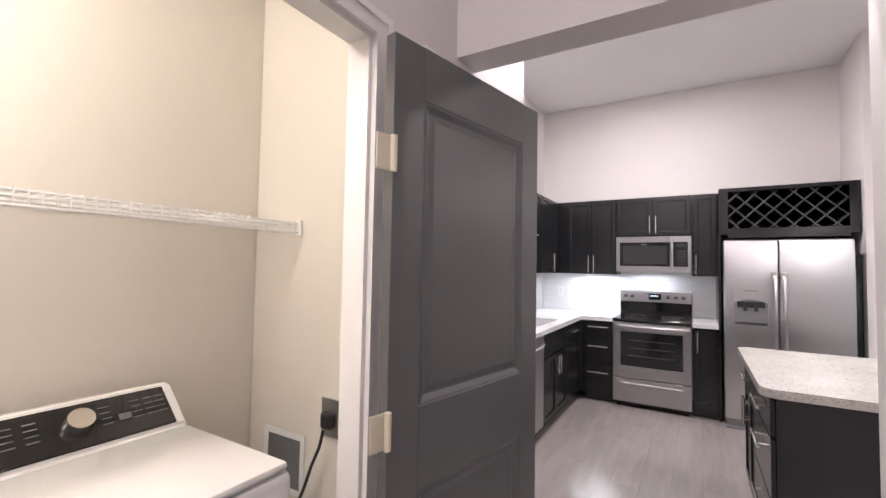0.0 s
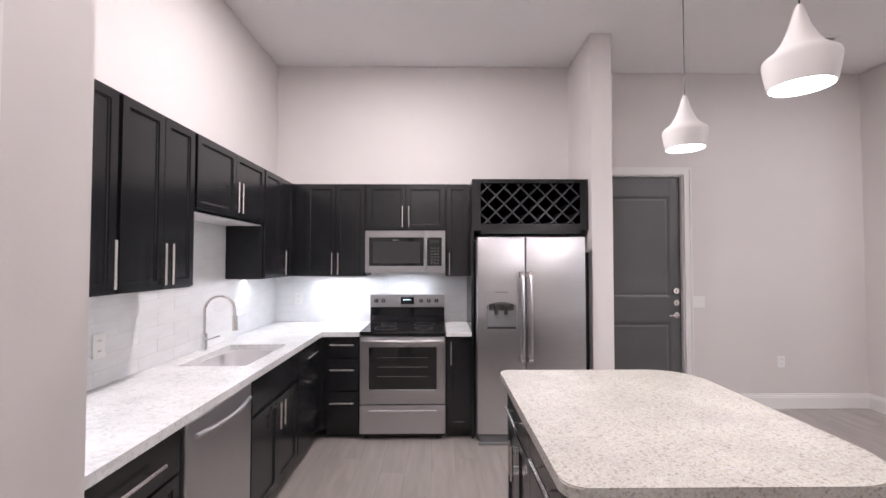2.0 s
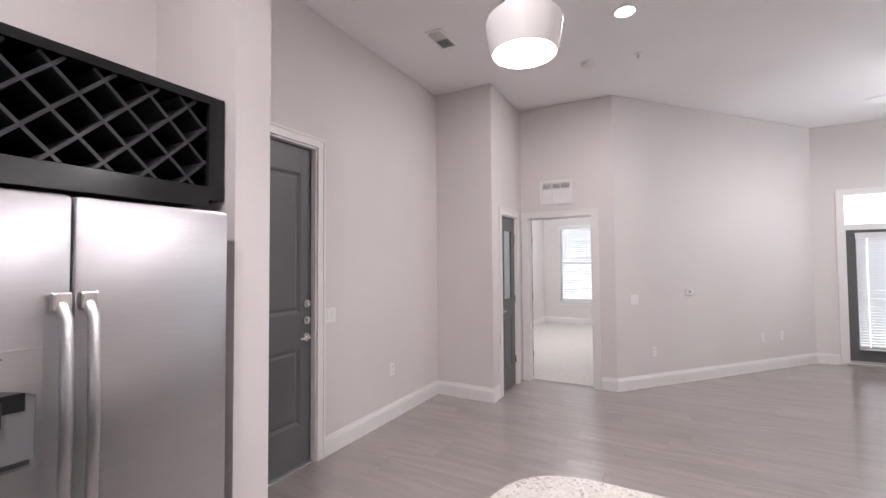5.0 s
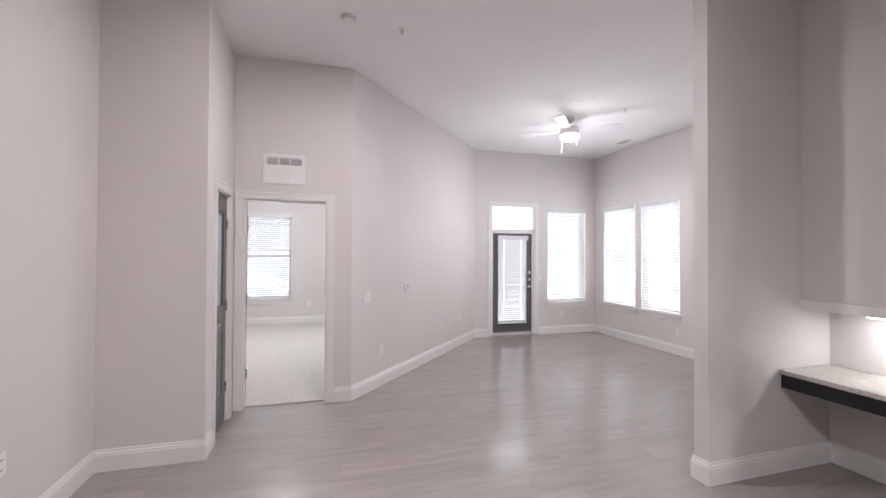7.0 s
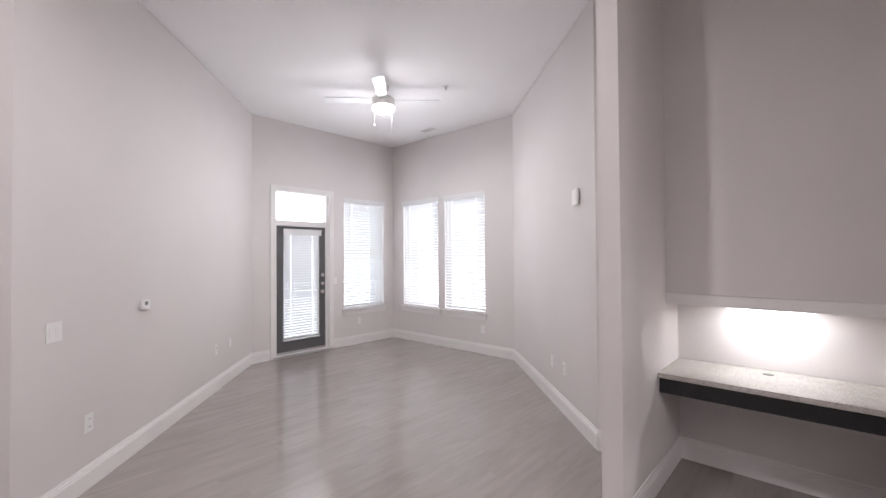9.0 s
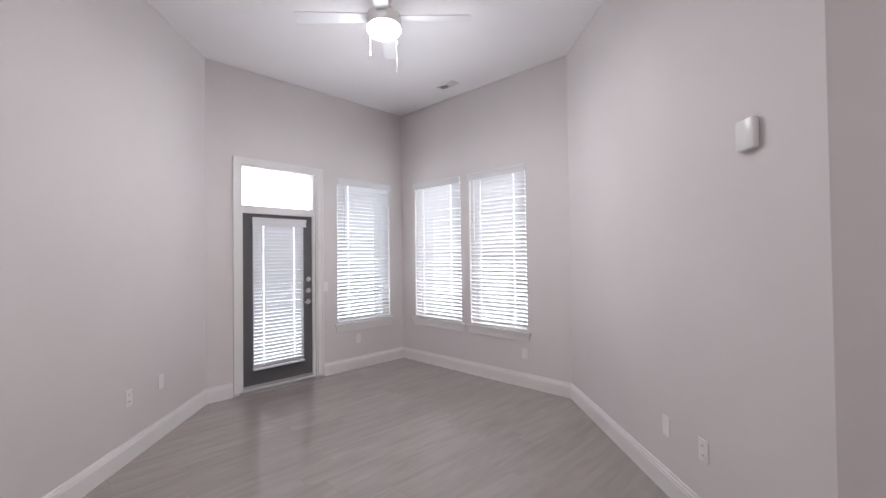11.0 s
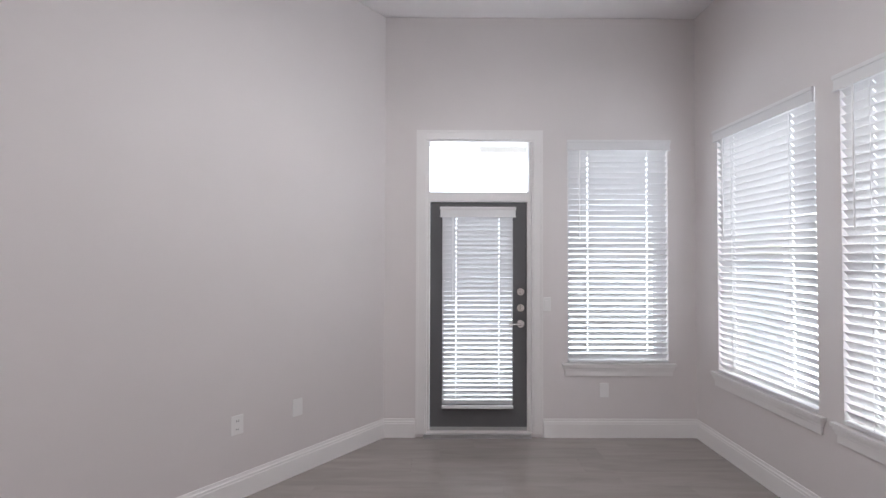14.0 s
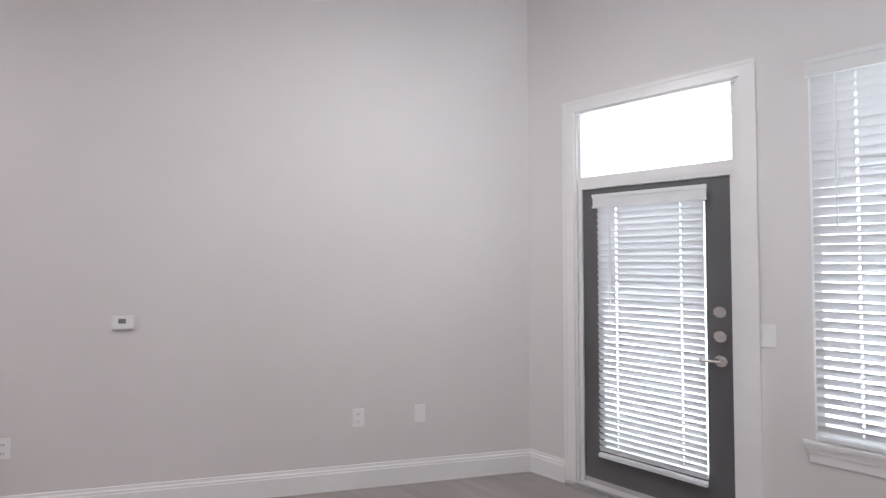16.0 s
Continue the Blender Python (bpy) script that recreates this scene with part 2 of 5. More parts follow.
def box(bm, x0, x1, y0, y1, z0, z1, bevel=0.0):
    vs = bmesh.ops.create_cube(bm, size=1)["verts"]
    for v in vs:
        v.co = Vector(((x0 + x1) / 2 + v.co.x * (x1 - x0), (y0 + y1) / 2 + v.co.y * (y1 - y0), (z0 + z1) / 2 + v.co.z * (z1 - z0)))
    if bevel:
        es = {e for v in vs for e in v.link_edges}
        bmesh.ops.bevel(bm, geom=list(es), offset=bevel, segments=2, affect="EDGES", profile=0.5)
    return bm


def B(*boxes, bevel=0.0):
    bm = bmesh.new()
    for b in boxes:
        box(bm, *b, bevel=bevel)
    return bm


def cyl(bm, p, q, r, seg=16, r2=None):
    p, q = Vector(p), Vector(q)
    d = q - p
    m = Matrix.Translation((p + q) / 2) @ d.to_track_quat("Z", "Y").to_matrix().to_4x4()
    bmesh.ops.create_cone(bm, cap_ends=True, segments=seg, radius1=r, radius2=r if r2 is None else r2, depth=d.length, matrix=m)
    return bm


def lathe(bm, profile, seg=40, centre=(0, 0)):
    rings = []
    for r, z in profile:
        rings.append([bm.verts.new((centre[0] + r * math.cos(2 * math.pi * k / seg), centre[1] + r * math.sin(2 * math.pi * k / seg), z)) for k in range(seg)])
    for a, b in zip(rings, rings[1:]):
        for k in range(seg):
            bm.faces.new((a[k], a[(k + 1) % seg], b[(k + 1) % seg], b[k]))
    return bm


def tube(bm, pts, r, seg=10):
    pts = [Vector(p) for p in pts]
    rings = []
    up = Vector((0.3, 0.9, 0.1)).normalized()
    for k, p in enumerate(pts):
        d = (pts[min(k + 1, len(pts) - 1)] - pts[max(k - 1, 0)]).normalized()
        a = d.cross(up).normalized()
        b = d.cross(a)
        rings.append([bm.verts.new(p + r * (math.cos(2 * math.pi * j / seg) * a + math.sin(2 * math.pi * j / seg) * b)) for j in range(seg)])
    for a, b in zip(rings, rings[1:]):
        for j in range(seg):
            bm.faces.new((a[j], a[(j + 1) % seg], b[(j + 1) % seg], b[j]))
    bm.faces.new(rings[0]), bm.faces.new(rings[-1][::-1])
    return bm


def prism(bm, pts, z0, z1):
    a = [bm.verts.new((x, y, z0)) for x, y in pts]
    b = [bm.verts.new((x, y, z1)) for x, y in pts]
    bm.faces.new(a[::-1]), bm.faces.new(b)
    for k in range(len(pts)):
        j = (k + 1) % len(pts)
        bm.faces.new((a[k], a[j], b[j], b[k]))
    return bm


def offset(pts, dists, closed):
    """Points moved to the left of the way by a distance for each segment, mitred."""
    n = len(pts)
    segs = n if closed else n - 1
    lines = []
    for k in range(segs):
        p, q = Vector(pts[k]), Vector(pts[(k + 1) % n])
        d = (q - p).normalized()
        lines.append((p + Vector((-d.y, d.x)) * dists[k], d))
    out = []
    for k in range(n):
        if not closed and k == 0:
            out.append(lines[0][0])
            continue
        if not closed and k == n - 1:
            p, q = Vector(pts[k - 1]), Vector(pts[k])
            out.append(lines[-1][0] + (q - p))
            continue
        (p, d), (q, e) = lines[k - 1], lines[k % segs]
        c = d.x * e.y - d.y * e.x
        if abs(c) < 1e-6:
            out.append(q)
            continue
        s = ((q - p).x * e.y - (q - p).y * e.x) / c
        out.append(p + d * s)
    return [tuple(v) for v in out]


def wall(name, p, q, p2, q2, openings=(), z0=0.0, z1=CEIL, material=None, label=""):
    """A wall with inner face p to q and outer face p2 to q2; openings (u0, u1, z0, z1) along p to q."""
    bm = bmesh.new()
    p, q, p2, q2 = (Vector(v) for v in (p, q, p2, q2))
    d = (q - p).normalized()
    n = Vector((-d.y, d.x))
    th = (p2 - p).dot(n)

    def piece(u0, u1, a, b):
        i0, i1 = p + d * u0, p + d * u1
        o0 = p2 if u0 == 0 else i0 + n * th
        o1 = q2 if u1 is None or u1 >= (q - p).length - 1e-6 else i1 + n * th
        prism(bm, [tuple(i0), tuple(i1), tuple(o1), tuple(o0)], a, b)

    end, u = (q - p).length, 0.0
    for u0, u1, a, b in sorted(openings):
        if u0 > u:
            piece(u, u0, z0, z1)
        if a > z0:
            piece(u0, u1, z0, a)
        if b < z1:
            piece(u0, u1, b, z1)
        u = u1
    piece(u, end, z0, z1)
    return tagged(part(name, bm, material or WALL), label, "wall", kind="structure")


def profile_run(name, pts, prof, material, label, category="baseboard", closed=False):
    """A moulding along the wall face pts, the room on the right of the way. prof: (distance from the wall, z)."""
    bm = bmesh.new()
    rows = [offset(pts, [-d] * len(pts), closed) for d, _ in prof]
    vs = [[bm.verts.new((x, y, prof[i][1])) for x, y in row] for i, row in enumerate(rows)]
    n = len(pts)
    for i in range(len(prof)):
        j = (i + 1) % len(prof)
        for k in range(n if closed else n - 1):
            m2 = (k + 1) % n
            bm.faces.new((vs[i][k], vs[i][m2], vs[j][m2], vs[j][k]))
    if not closed:
        bm.faces.new([v[0] for v in vs]), bm.faces.new([v[-1] for v in reversed(vs)])
    return tagged(part(name, bm, material), label, category, kind="structure")


# ---- structure ----
LOOP = [(-0.08, 7.0), (2.99, 7.0), (2.99, 7.12), (6.03, 7.12), (6.03, 6.42), (7.05, 6.42), (7.05, 5.28), (9.89, 2.84), (9.89, 0.235), (7.26, 0.235),
        (5.24, 2.18), (5.02, 2.18), (4.845, 3.08), (4.73, 3.08), (4.75, 1.89), (3.68, 1.89), (3.60, 3.0), (2.04, 3.0), (2.04, -0.6), (0.90, -0.6),
        (0.90, 3.535), (-0.08, 3.535)]
THICK = [0.12, 0.12, 0.12, 0.12, 0.10, 0.12, 0.12, 0.18, 0.18, 0.12, 0.12, 0.05, 0.05, 0.05, 0.12, 0.12, 0.12, 0.12, 0.12, 0.12, 0.10, 0.12]
THICK[19] = 0.075
OUT = offset(LOOP, THICK, True)
NAMES = ["kitchen_north", "jog", "foyer", "closet_side", "closet", "bedroom", "angled_north", "patio", "window", "angled_south", "return", "post_east",
         "post_front", "niche_east", "niche_back", "niche_west", "partition", "hall_east", "hall_end", "hall_west", "kitchen_end", "kitchen_west"]
BACK = 9.89
OPEN = {
    2: [(0.10, 1.135, 0, 2.43)],
    4: [(0.27, 0.80, 0, 2.08)],
    5: [(0.085, 0.885, 0, 2.085)],
    7: [(0.34, 1.245, 0.03, 2.475), (1.53, 2.37, 0.612, 2.475)],
    8: [(0.28, 1.14, 0.612, 2.475), (1.29, 2.11, 0.612, 2.475)],
    19: [(2.02, 2.965, 0, 2.06), (3.27, 3.87, 0, 2.06)],
}
for k, nm in enumerate(NAMES):
    j = (k + 1) % len(LOOP)
    wall("wall_" + nm, LOOP[k], LOOP[j], OUT[k], OUT[j], OPEN.get(k, ()), label="smooth warm white painted wall")
wall("wall_stub", (2.88, 6.999), (2.88, 6.35), (3.06, 6.999), (3.06, 6.35), label="short painted wall beside the refrigerator")
wall("wall_header", (0.90, 2.83), (2.04, 2.83), (0.90, 2.97), (2.04, 2.97), z0=2.2, label="dropped painted header across the hall")

# laundry closet
bm = B((-0.02, 0.10, 0.6, 2.656, 0, 2.55))
tagged(part("wall_laundry_back", bm, LAUNDRY), "cream painted laundry wall", "wall", kind="structure")
bm = B((0.104, 0.818, 2.60, 2.656, 0, 2.55), (0.104, 0.818, 0.6, 0.72, 0, 2.55))
tagged(part("wall_laundry_side", bm, LAUNDRY), "cream painted laundry side wall", "wall", kind="structure")
tagged(part("ceiling_laundry", B((-0.02, 0.818, 0.6, 2.656, 2.554, 2.65)), LAUNDRY), "cream painted laundry ceiling", "ceiling", kind="structure")
tagged(part("wall_pantry_back", B((0.3, 0.34, 2.66, 3.40, 0, 2.4)), LAUNDRY), "plain pantry wall", "wall", kind="structure")

# closet behind its door
tagged(part("wall_closet_back", B((6.15, 7.03, 7.0, 7.05, 0, 2.5)), WALL), "plain closet wall", "wall", kind="structure")

# bedroom
BED = [(7.17, 6.55), (7.17, 7.58), (12.42, 7.58), (12.42, 4.2), (8.55, 4.2)]
BEDO = offset(BED, [0.12] * 4, False)
for k in range(4):
    op = {1: [(2.85, 3.62, 0, 2.08)], 2: [(0.40, 1.35, 0.545, 2.43)]}.get(k, ())
    wall("wall_bedroom_" + "west north east south".split()[k], BED[k], BED[k + 1], BEDO[k], BEDO[k + 1], op, label="pale painted bedroom wall")
tagged(part("wall_bedroom_closet", B((9.7, 11.2, 8.6, 8.7, 0, 2.5), (9.6, 9.7, 7.702, 8.7, 0, 2.5), (11.2, 11.3, 7.702, 8.7, 0, 2.5)), WALL), "plain closet walls", "wall", kind="structure")
tagged(part("ceiling_closet", B((9.6, 11.3, 7.702, 8.7, 2.503, 2.6)), CEILM), "plain closet ceiling", "ceiling", kind="structure")

tagged(part("ceiling", B((-0.3, 12.8, -0.9, 8.9, CEIL + 0.003, CEIL + 0.15)), CEILM), "smooth white painted ceiling", "ceiling", kind="structure")
tagged(part("floor", B((-0.3, 10.07, -0.9, 8.9, -0.15, -0.012)), PLANK_SEAM), "grey-brown wood plank floor", "floor", kind="structure")
tagged(part("floor_bedroom", prism(bmesh.new(), [(7.11, 5.33), (8.42, 4.2), (12.5, 4.1), (12.5, 8.7), (7.11, 8.7)], -0.01, 0.012), CARPET), "cream cut-pile bedroom carpet", "carpet", kind="structure")
tagged(part("ground", B((-300, 300, -300, 300, -0.3, -0.2)), CONCRETE), "pale paving and ground outside", "ground", kind="structure")
tagged(part("patio_slab", B((10.08, 13, -1, 4.0, -0.19, -0.02)), CONCRETE), "pale concrete patio slab", "patio", kind="structure")
tagged(part("patio_beam", B((10.9, 11.1, -1, 1.95, 2.62, 2.74), (10.9, 11.1, 1.95, 3.2, 2.80, 2.86)), STUCCO), "pale stucco patio beam", "beam", kind="structure")

BASE = [(0.0, 0.0), (0.016, 0.0), (0.016, 0.112), (0.013, 0.117), (0.013, 0.128), (0.008, 0.135), (0.006, 0.152), (0.0, 0.152)]


def baseboard(*pts):
    profile_run("baseboard", list(pts), BASE, TRIM, "tall white moulded baseboard")


def along(k, u):
    p, q = Vector(LOOP[k]), Vector(LOOP[k + 1])
    return tuple(p + (q - p).normalized() * u)


baseboard(along(2, 1.21), LOOP[3], LOOP[4], along(4, 0.19))
baseboard(along(5, 0.965), LOOP[6], LOOP[7], along(7, 0.26))
baseboard(along(7, 1.325), LOOP[8], LOOP[9], LOOP[10], LOOP[11], LOOP[12], LOOP[13], LOOP[14], LOOP[15], LOOP[16], LOOP[17], LOOP[18], LOOP[19], (0.90, 1.2))
baseboard((2.88, 6.38), (2.88, 6.33), (3.06, 6.33), (3.06, 7.02))
baseboard((7.17, 6.55), (7.17, 7.58), (9.94, 7.58))
baseboard((10.87, 7.58), (12.42, 7.58), (12.42, 4.2))


def casing(name, m, w, h, d=0.12, cw=0.075, sides=(True, True), bottom=False, both=True):
    """White casing round an opening w wide and h high whose left foot is at m; the wall runs along x, its face at y=0 looks to -y."""
    t = thing(name, m, "white painted moulded door casing", "door casing", kind="structure")
    bs = []
    for y0, y1 in ((-0.016, 0), (-0.022, -0.017)):
        c = cw if y0 > -0.02 else 0.02
        e = cw - c
        if sides[0]:
            bs.append((-e - c, -e, y0, y1, 0, h + cw))
        if sides[1]:
            bs.append((w + e, w + e + c, y0, y1, 0, h + cw))
        bs.append((-e, w + e, y0, y1, h + e, h + cw))
    part("casing", B(*bs), TRIM, t)
    part("jamb", B((0, 0.014, 0.001, d, 0, h), (w - 0.014, w, 0.001, d, 0, h), (0.014, w - 0.014, 0.001, d, h - 0.014, h)), TRIM, t)
    return t


def rail_m(k, u, z=0.0):
    """The pose at u along wall k: x along the wall, -y into the room."""
    p, q = Vector(LOOP[k]), Vector(LOOP[(k + 1) % len(LOOP)])
    d = (q - p).normalized()
    s = p + d * u
    return pose(s.x, s.y, z, 0, 0, math.degrees(math.atan2(d.y, d.x)))


casing("door_casing", rail_m(2, 0.10), 1.035, 2.43, sides=(True, True))
casing("door_casing", rail_m(4, 0.27), 0.53, 2.08)
casing("door_casing", rail_m(5, 0.085), 0.80, 2.085)
casing("door_casing", rail_m(7, 0.34, 0.03), 0.905, 2.445, d=0.17)
casing("door_casing", rail_m(19, 2.02), 0.945, 2.06, d=0.075, cw=0.06)
casing("door_casing", rail_m(19, 3.27), 0.60, 2.06, d=0.075)
casing("door_casing", pose(10.02, 7.58, 0), 0.77, 2.08)


def panel_door(name, m, w, h, panels, label, t=0.035, open_glass=False, back=True):
    """A door leaf: x 0..w, y 0..t, with raised panels between sunk grooves."""
    o = thing(name, m, label, "door")
    xs0, xs1 = 0.11, w - 0.11
    bm = bmesh.new()
    core0, core1 = 0.010, t - 0.010
    zs = [0] + [z for p in panels for z in p] + [h]
    box(bm, 0, xs0, 0, t, 0, h, 0.002), box(bm, xs1, w, 0, t, 0, h, 0.002)
    for a, b in zip(zs[::2], zs[1::2]):
        box(bm, xs0, xs1, 0, t, a, b)
    part("leaf", bm, DOOR, o)
    for i, (a, b) in enumerate(panels):
        if open_glass and i == len(panels) - 1:
            part("glass_pane", B((xs0 + 0.02, xs1 - 0.02, t / 2 - 0.003, t / 2 + 0.003, a + 0.02, b - 0.02)), FROST, o, "frosted glass pane")
            part("glazing_bead", B((xs0, xs0 + 0.02, -0.004, t + 0.004, a, b), (xs1 - 0.02, xs1, -0.004, t + 0.004, a, b),
                                   (xs0 + 0.02, xs1 - 0.02, -0.004, t + 0.004, a, a + 0.02), (xs0 + 0.02, xs1 - 0.02, -0.004, t + 0.004, b - 0.02, b)), DOOR, o)
            continue
        bm = bmesh.new()
        box(bm, xs0, xs1, core0, core1, a, b)
        for y0, s in ((core0, -1), (core1, 1)):
            q = []
            for ins, dy in ((0.0255, 0), (0.031, 0.0003), (0.047, 0.005)):
                y = y0 + s * dy
                q.append([bm.verts.new(c) for c in ((xs0 + ins, y, a + ins), (xs1 - ins, y, a + ins), (xs1 - ins, y, b - ins), (xs0 + ins, y, b - ins))])
            for r0, r1 in zip(q, q[1:]):
                for k in range(4):
                    bm.faces.new((r0[k], r0[(k + 1) % 4], r1[(k + 1) % 4], r1[k]))
            bm.faces.new(q[-1])
        part("panel", bm, DOOR, o)
        bm = bmesh.new()
        for y0, s in ((0.0, 1), (t, -1)):
            q = []
            for ins, dy in ((0.0, 0.0002), (0.002, 0.002), (0.008, 0.003), (0.024, 0.0097)):
                y = y0 + s * dy
                q.append([bm.verts.new(c) for c in ((xs0 + ins, y, a + ins), (xs1 - ins, y, a + ins), (xs1 - ins, y, b - ins), (xs0 + ins, y, b - ins))])
            for r0, r1 in zip(q, q[1:]):
                for k in range(4):
                    bm.faces.new((r0[k], r0[(k + 1) % 4], r1[(k + 1) % 4], r1[k]))
        part("panel_moulding", bm, DOOR, o)
    return o


def knob(parent, x, z, y=-0.001, lever=False, s=-1):
    k = part("door_knob" if not lever else "door_lever", cyl(bmesh.new(), (x, y, z), (x, y + s * 0.012, z), 0.032, 24), NICKEL, parent, "satin nickel rose", smooth=True)
    bm = bmesh.new()
    cyl(bm, (x, y + s * 0.012, z), (x, y + s * 0.045, z), 0.011)
    if lever:
        cyl(bm, (x, y + s * 0.045, z), (x - 0.10, y + s * 0.05, z), 0.009)
    else:
        bmesh.ops.create_uvsphere(bm, u_segments=16, v_segments=10, radius=0.026, matrix=Matrix.Translation((x, y + s * 0.055, z)))
    part("grip", bm, NICKEL, k, smooth=True)


def deadbolt(parent, x, z, y=-0.001, s=-1):
    k = part("deadbolt", cyl(bmesh.new(), (x, y, z), (x, y + s * 0.018, z), 0.031, 24), NICKEL, parent, "round nickel deadbolt", smooth=True)
    part("thumb_turn", B((x - 0.006, x + 0.006, y + s * 0.032 if s < 0 else y + 0.018, y - 0.018 if s < 0 else y + 0.032, z - 0.018, z + 0.018), bevel=0.002), NICKEL, k)


def hinge(parent, x, z, y=0.0, h=0.09, material=None):
    bm = bmesh.new()
    cyl(bm, (x, y - 0.008, z - h / 2), (x, y - 0.008, z + h / 2), 0.007, 12)
    box(bm, x - 0.02, x + 0.02, y - 0.006, y - 0.002, z - h / 2, z + h / 2, 0.001)
    part("hinge", bm, material or NICKEL, parent)


# front door: eight feet tall
d = panel_door("front_door", rail_m(2, 0.114) @ pose(0, 0.045, 0.012), 1.007, 2.40, [(0.30, 0.87), (1.13, 2.20)], "tall dark grey panelled entrance door, closed")
deadbolt(d, 0.95, 1.20), deadbolt(d, 0.95, 1.075), knob(d, 0.95, 0.945, lever=True)
part("threshold", B((0, 1.007, -0.03, 0.05, -0.012, -0.002)), SEALER, d, "metal threshold")

d = panel_door("closet_door", rail_m(4, 0.285) @ pose(0, 0.02, 0.012), 0.50, 2.05, [(0.25, 0.85), (1.05, 1.905)], "dark grey closet door with a frosted glass pane, closed", open_glass=True)
knob(d, 0.055, 0.94, lever=True)
for z in (0.3, 1.05, 1.8):
    hinge(d, 0.497, z)

panel_door("pantry_door", rail_m(19, 3.285) @ pose(0, 0.03, 0.012), 0.57, 2.03, [(0.22, 0.9), (1.1, 1.88)], "dark grey panelled pantry door, closed")
d = bpy.data.objects["pantry_door"]
for z in (0.3, 1.05, 1.8):
    hinge(d, 0.567, z)

# laundry door, swung right round towards the pantry
ang = math.degrees(math.atan2(3.045 - 2.335, 1.136 - 1.0))
d = panel_door("laundry_door", pose(1.0, 2.335, 0.012, 0, 0, ang), 0.723, 2.015, [(0.25, 0.845), (1.055, 1.87)], "dark grey two-panel laundry door, standing wide open")
for z in (0.25, 1.025, 1.70):
    bm = bmesh.new()
    box(bm, -0.055, 0.004, -0.004, 0.0, z - 0.045, z + 0.045, 0.002)
    cyl(bm, (-0.006, -0.01, z - 0.045), (-0.006, -0.01, z + 0.045), 0.009, 12)
    part("hinge", bm, CREAM, d, "cream painted hinge")

# bedroom door, swung back against the north wall of the bedroom
d = panel_door("bedroom_door", pose(7.19, 6.32, 0.02, 0, 0, 25), 0.77, 2.04, [(0.22, 0.9), (1.1, 1.88)], "dark grey bedroom door, standing open")
for z in (0.3, 1.05, 1.8):
    hinge(d, 0.0, z, material=TRIM)
panel_door("bedroom_closet_door", pose(10.775, 7.705, 0.02, 0, 0, 92), 0.74, 2.04, [(0.22, 0.9), (1.1, 1.88)], "dark grey bedroom closet door, half open")


# ---- windows and blinds ----
def blind(m, w, h, label, wand=True, n=None):
    """A slatted blind, x 0..w, top at z=h, hanging in front of y=0."""
    o = thing("window_blind", m, label, "window blind", "slatted window blinds")
    part("valance", B((-0.014, w + 0.014, -0.062, -0.05, h - 0.088, h), (-0.018, w + 0.018, -0.068, -0.062, h - 0.024, h), (-0.018, w + 0.018, -0.068, -0.062, h - 0.088, h - 0.078), bevel=0.002), SLAT, o)
    n = n or int((h - 0.1) / 0.0455)
    pitch = (h - 0.11) / n
    bm = bmesh.new()
    a = radians(-52)
    hw = 0.0245
    pts = []
    for k in range(5):
        u = -hw + k * hw / 2
        c = 0.002 * (1 - (u / hw) ** 2)
        pts.append((u * math.cos(a) - c * math.sin(a), u * math.sin(a) + c * math.cos(a)))
    top = [(y, z + 0.0025) for y, z in pts]
    ring = pts + top[::-1]
    def strip(x0, x1, sec):
        l = [bm.verts.new((x0, y, z)) for y, z in sec]
        r = [bm.verts.new((x1, y, z)) for y, z in sec]
        bm.faces.new(l), bm.faces.new(r[::-1])
        for k in range(len(sec)):
            j = (k + 1) % len(sec)
            bm.faces.new((l[k], r[k], r[j], l[j]))
    cuts = [0.004, 0.2 * w - 0.0045, 0.2 * w + 0.0045, 0.8 * w - 0.0045, 0.8 * w + 0.0045, w - 0.004]
    for k in (0, 2, 4):
        strip(cuts[k], cuts[k + 1], ring)
    for k in (1, 3):
        strip(cuts[k], cuts[k + 1], pts[:2] + top[:2][::-1])
        strip(cuts[k], cuts[k + 1], pts[3:] + top[3:][::-1])
    bmesh.ops.recalc_face_normals(bm, faces=bm.faces)
    me = bpy.data.meshes.new("slat")
    bm.to_mesh(me), bm.free()
    me.materials.append(SLAT)
    for k in range(n):
        s = new("slat", me)
        s.parent = o
        s.matrix_basis = pose(0, -0.022, 0.03 + pitch * (k + 0.5), random.uniform(-1.2, 1.2), random.uniform(-0.12, 0.12), 0)
    part("bottom_rail", B((0.002, w - 0.002, -0.045, -0.005, 0.002, 0.022), bevel=0.003), SLAT, o)
    for x in (0.2 * w, 0.8 * w):
        part("ladder_cord", B((x - 0.001, x + 0.001, -0.046, -0.044, 0.02, h - 0.07), (x - 0.001, x + 0.001, -0.001, 0.001, 0.02, h - 0.07)), SLAT, o)
    if wand:
        part("tilt_wand", cyl(bmesh.new(), (0.09, -0.058, h - 0.08), (0.09, -0.058, h * 0.55), 0.004, 8), WHITEP, o)
    return o


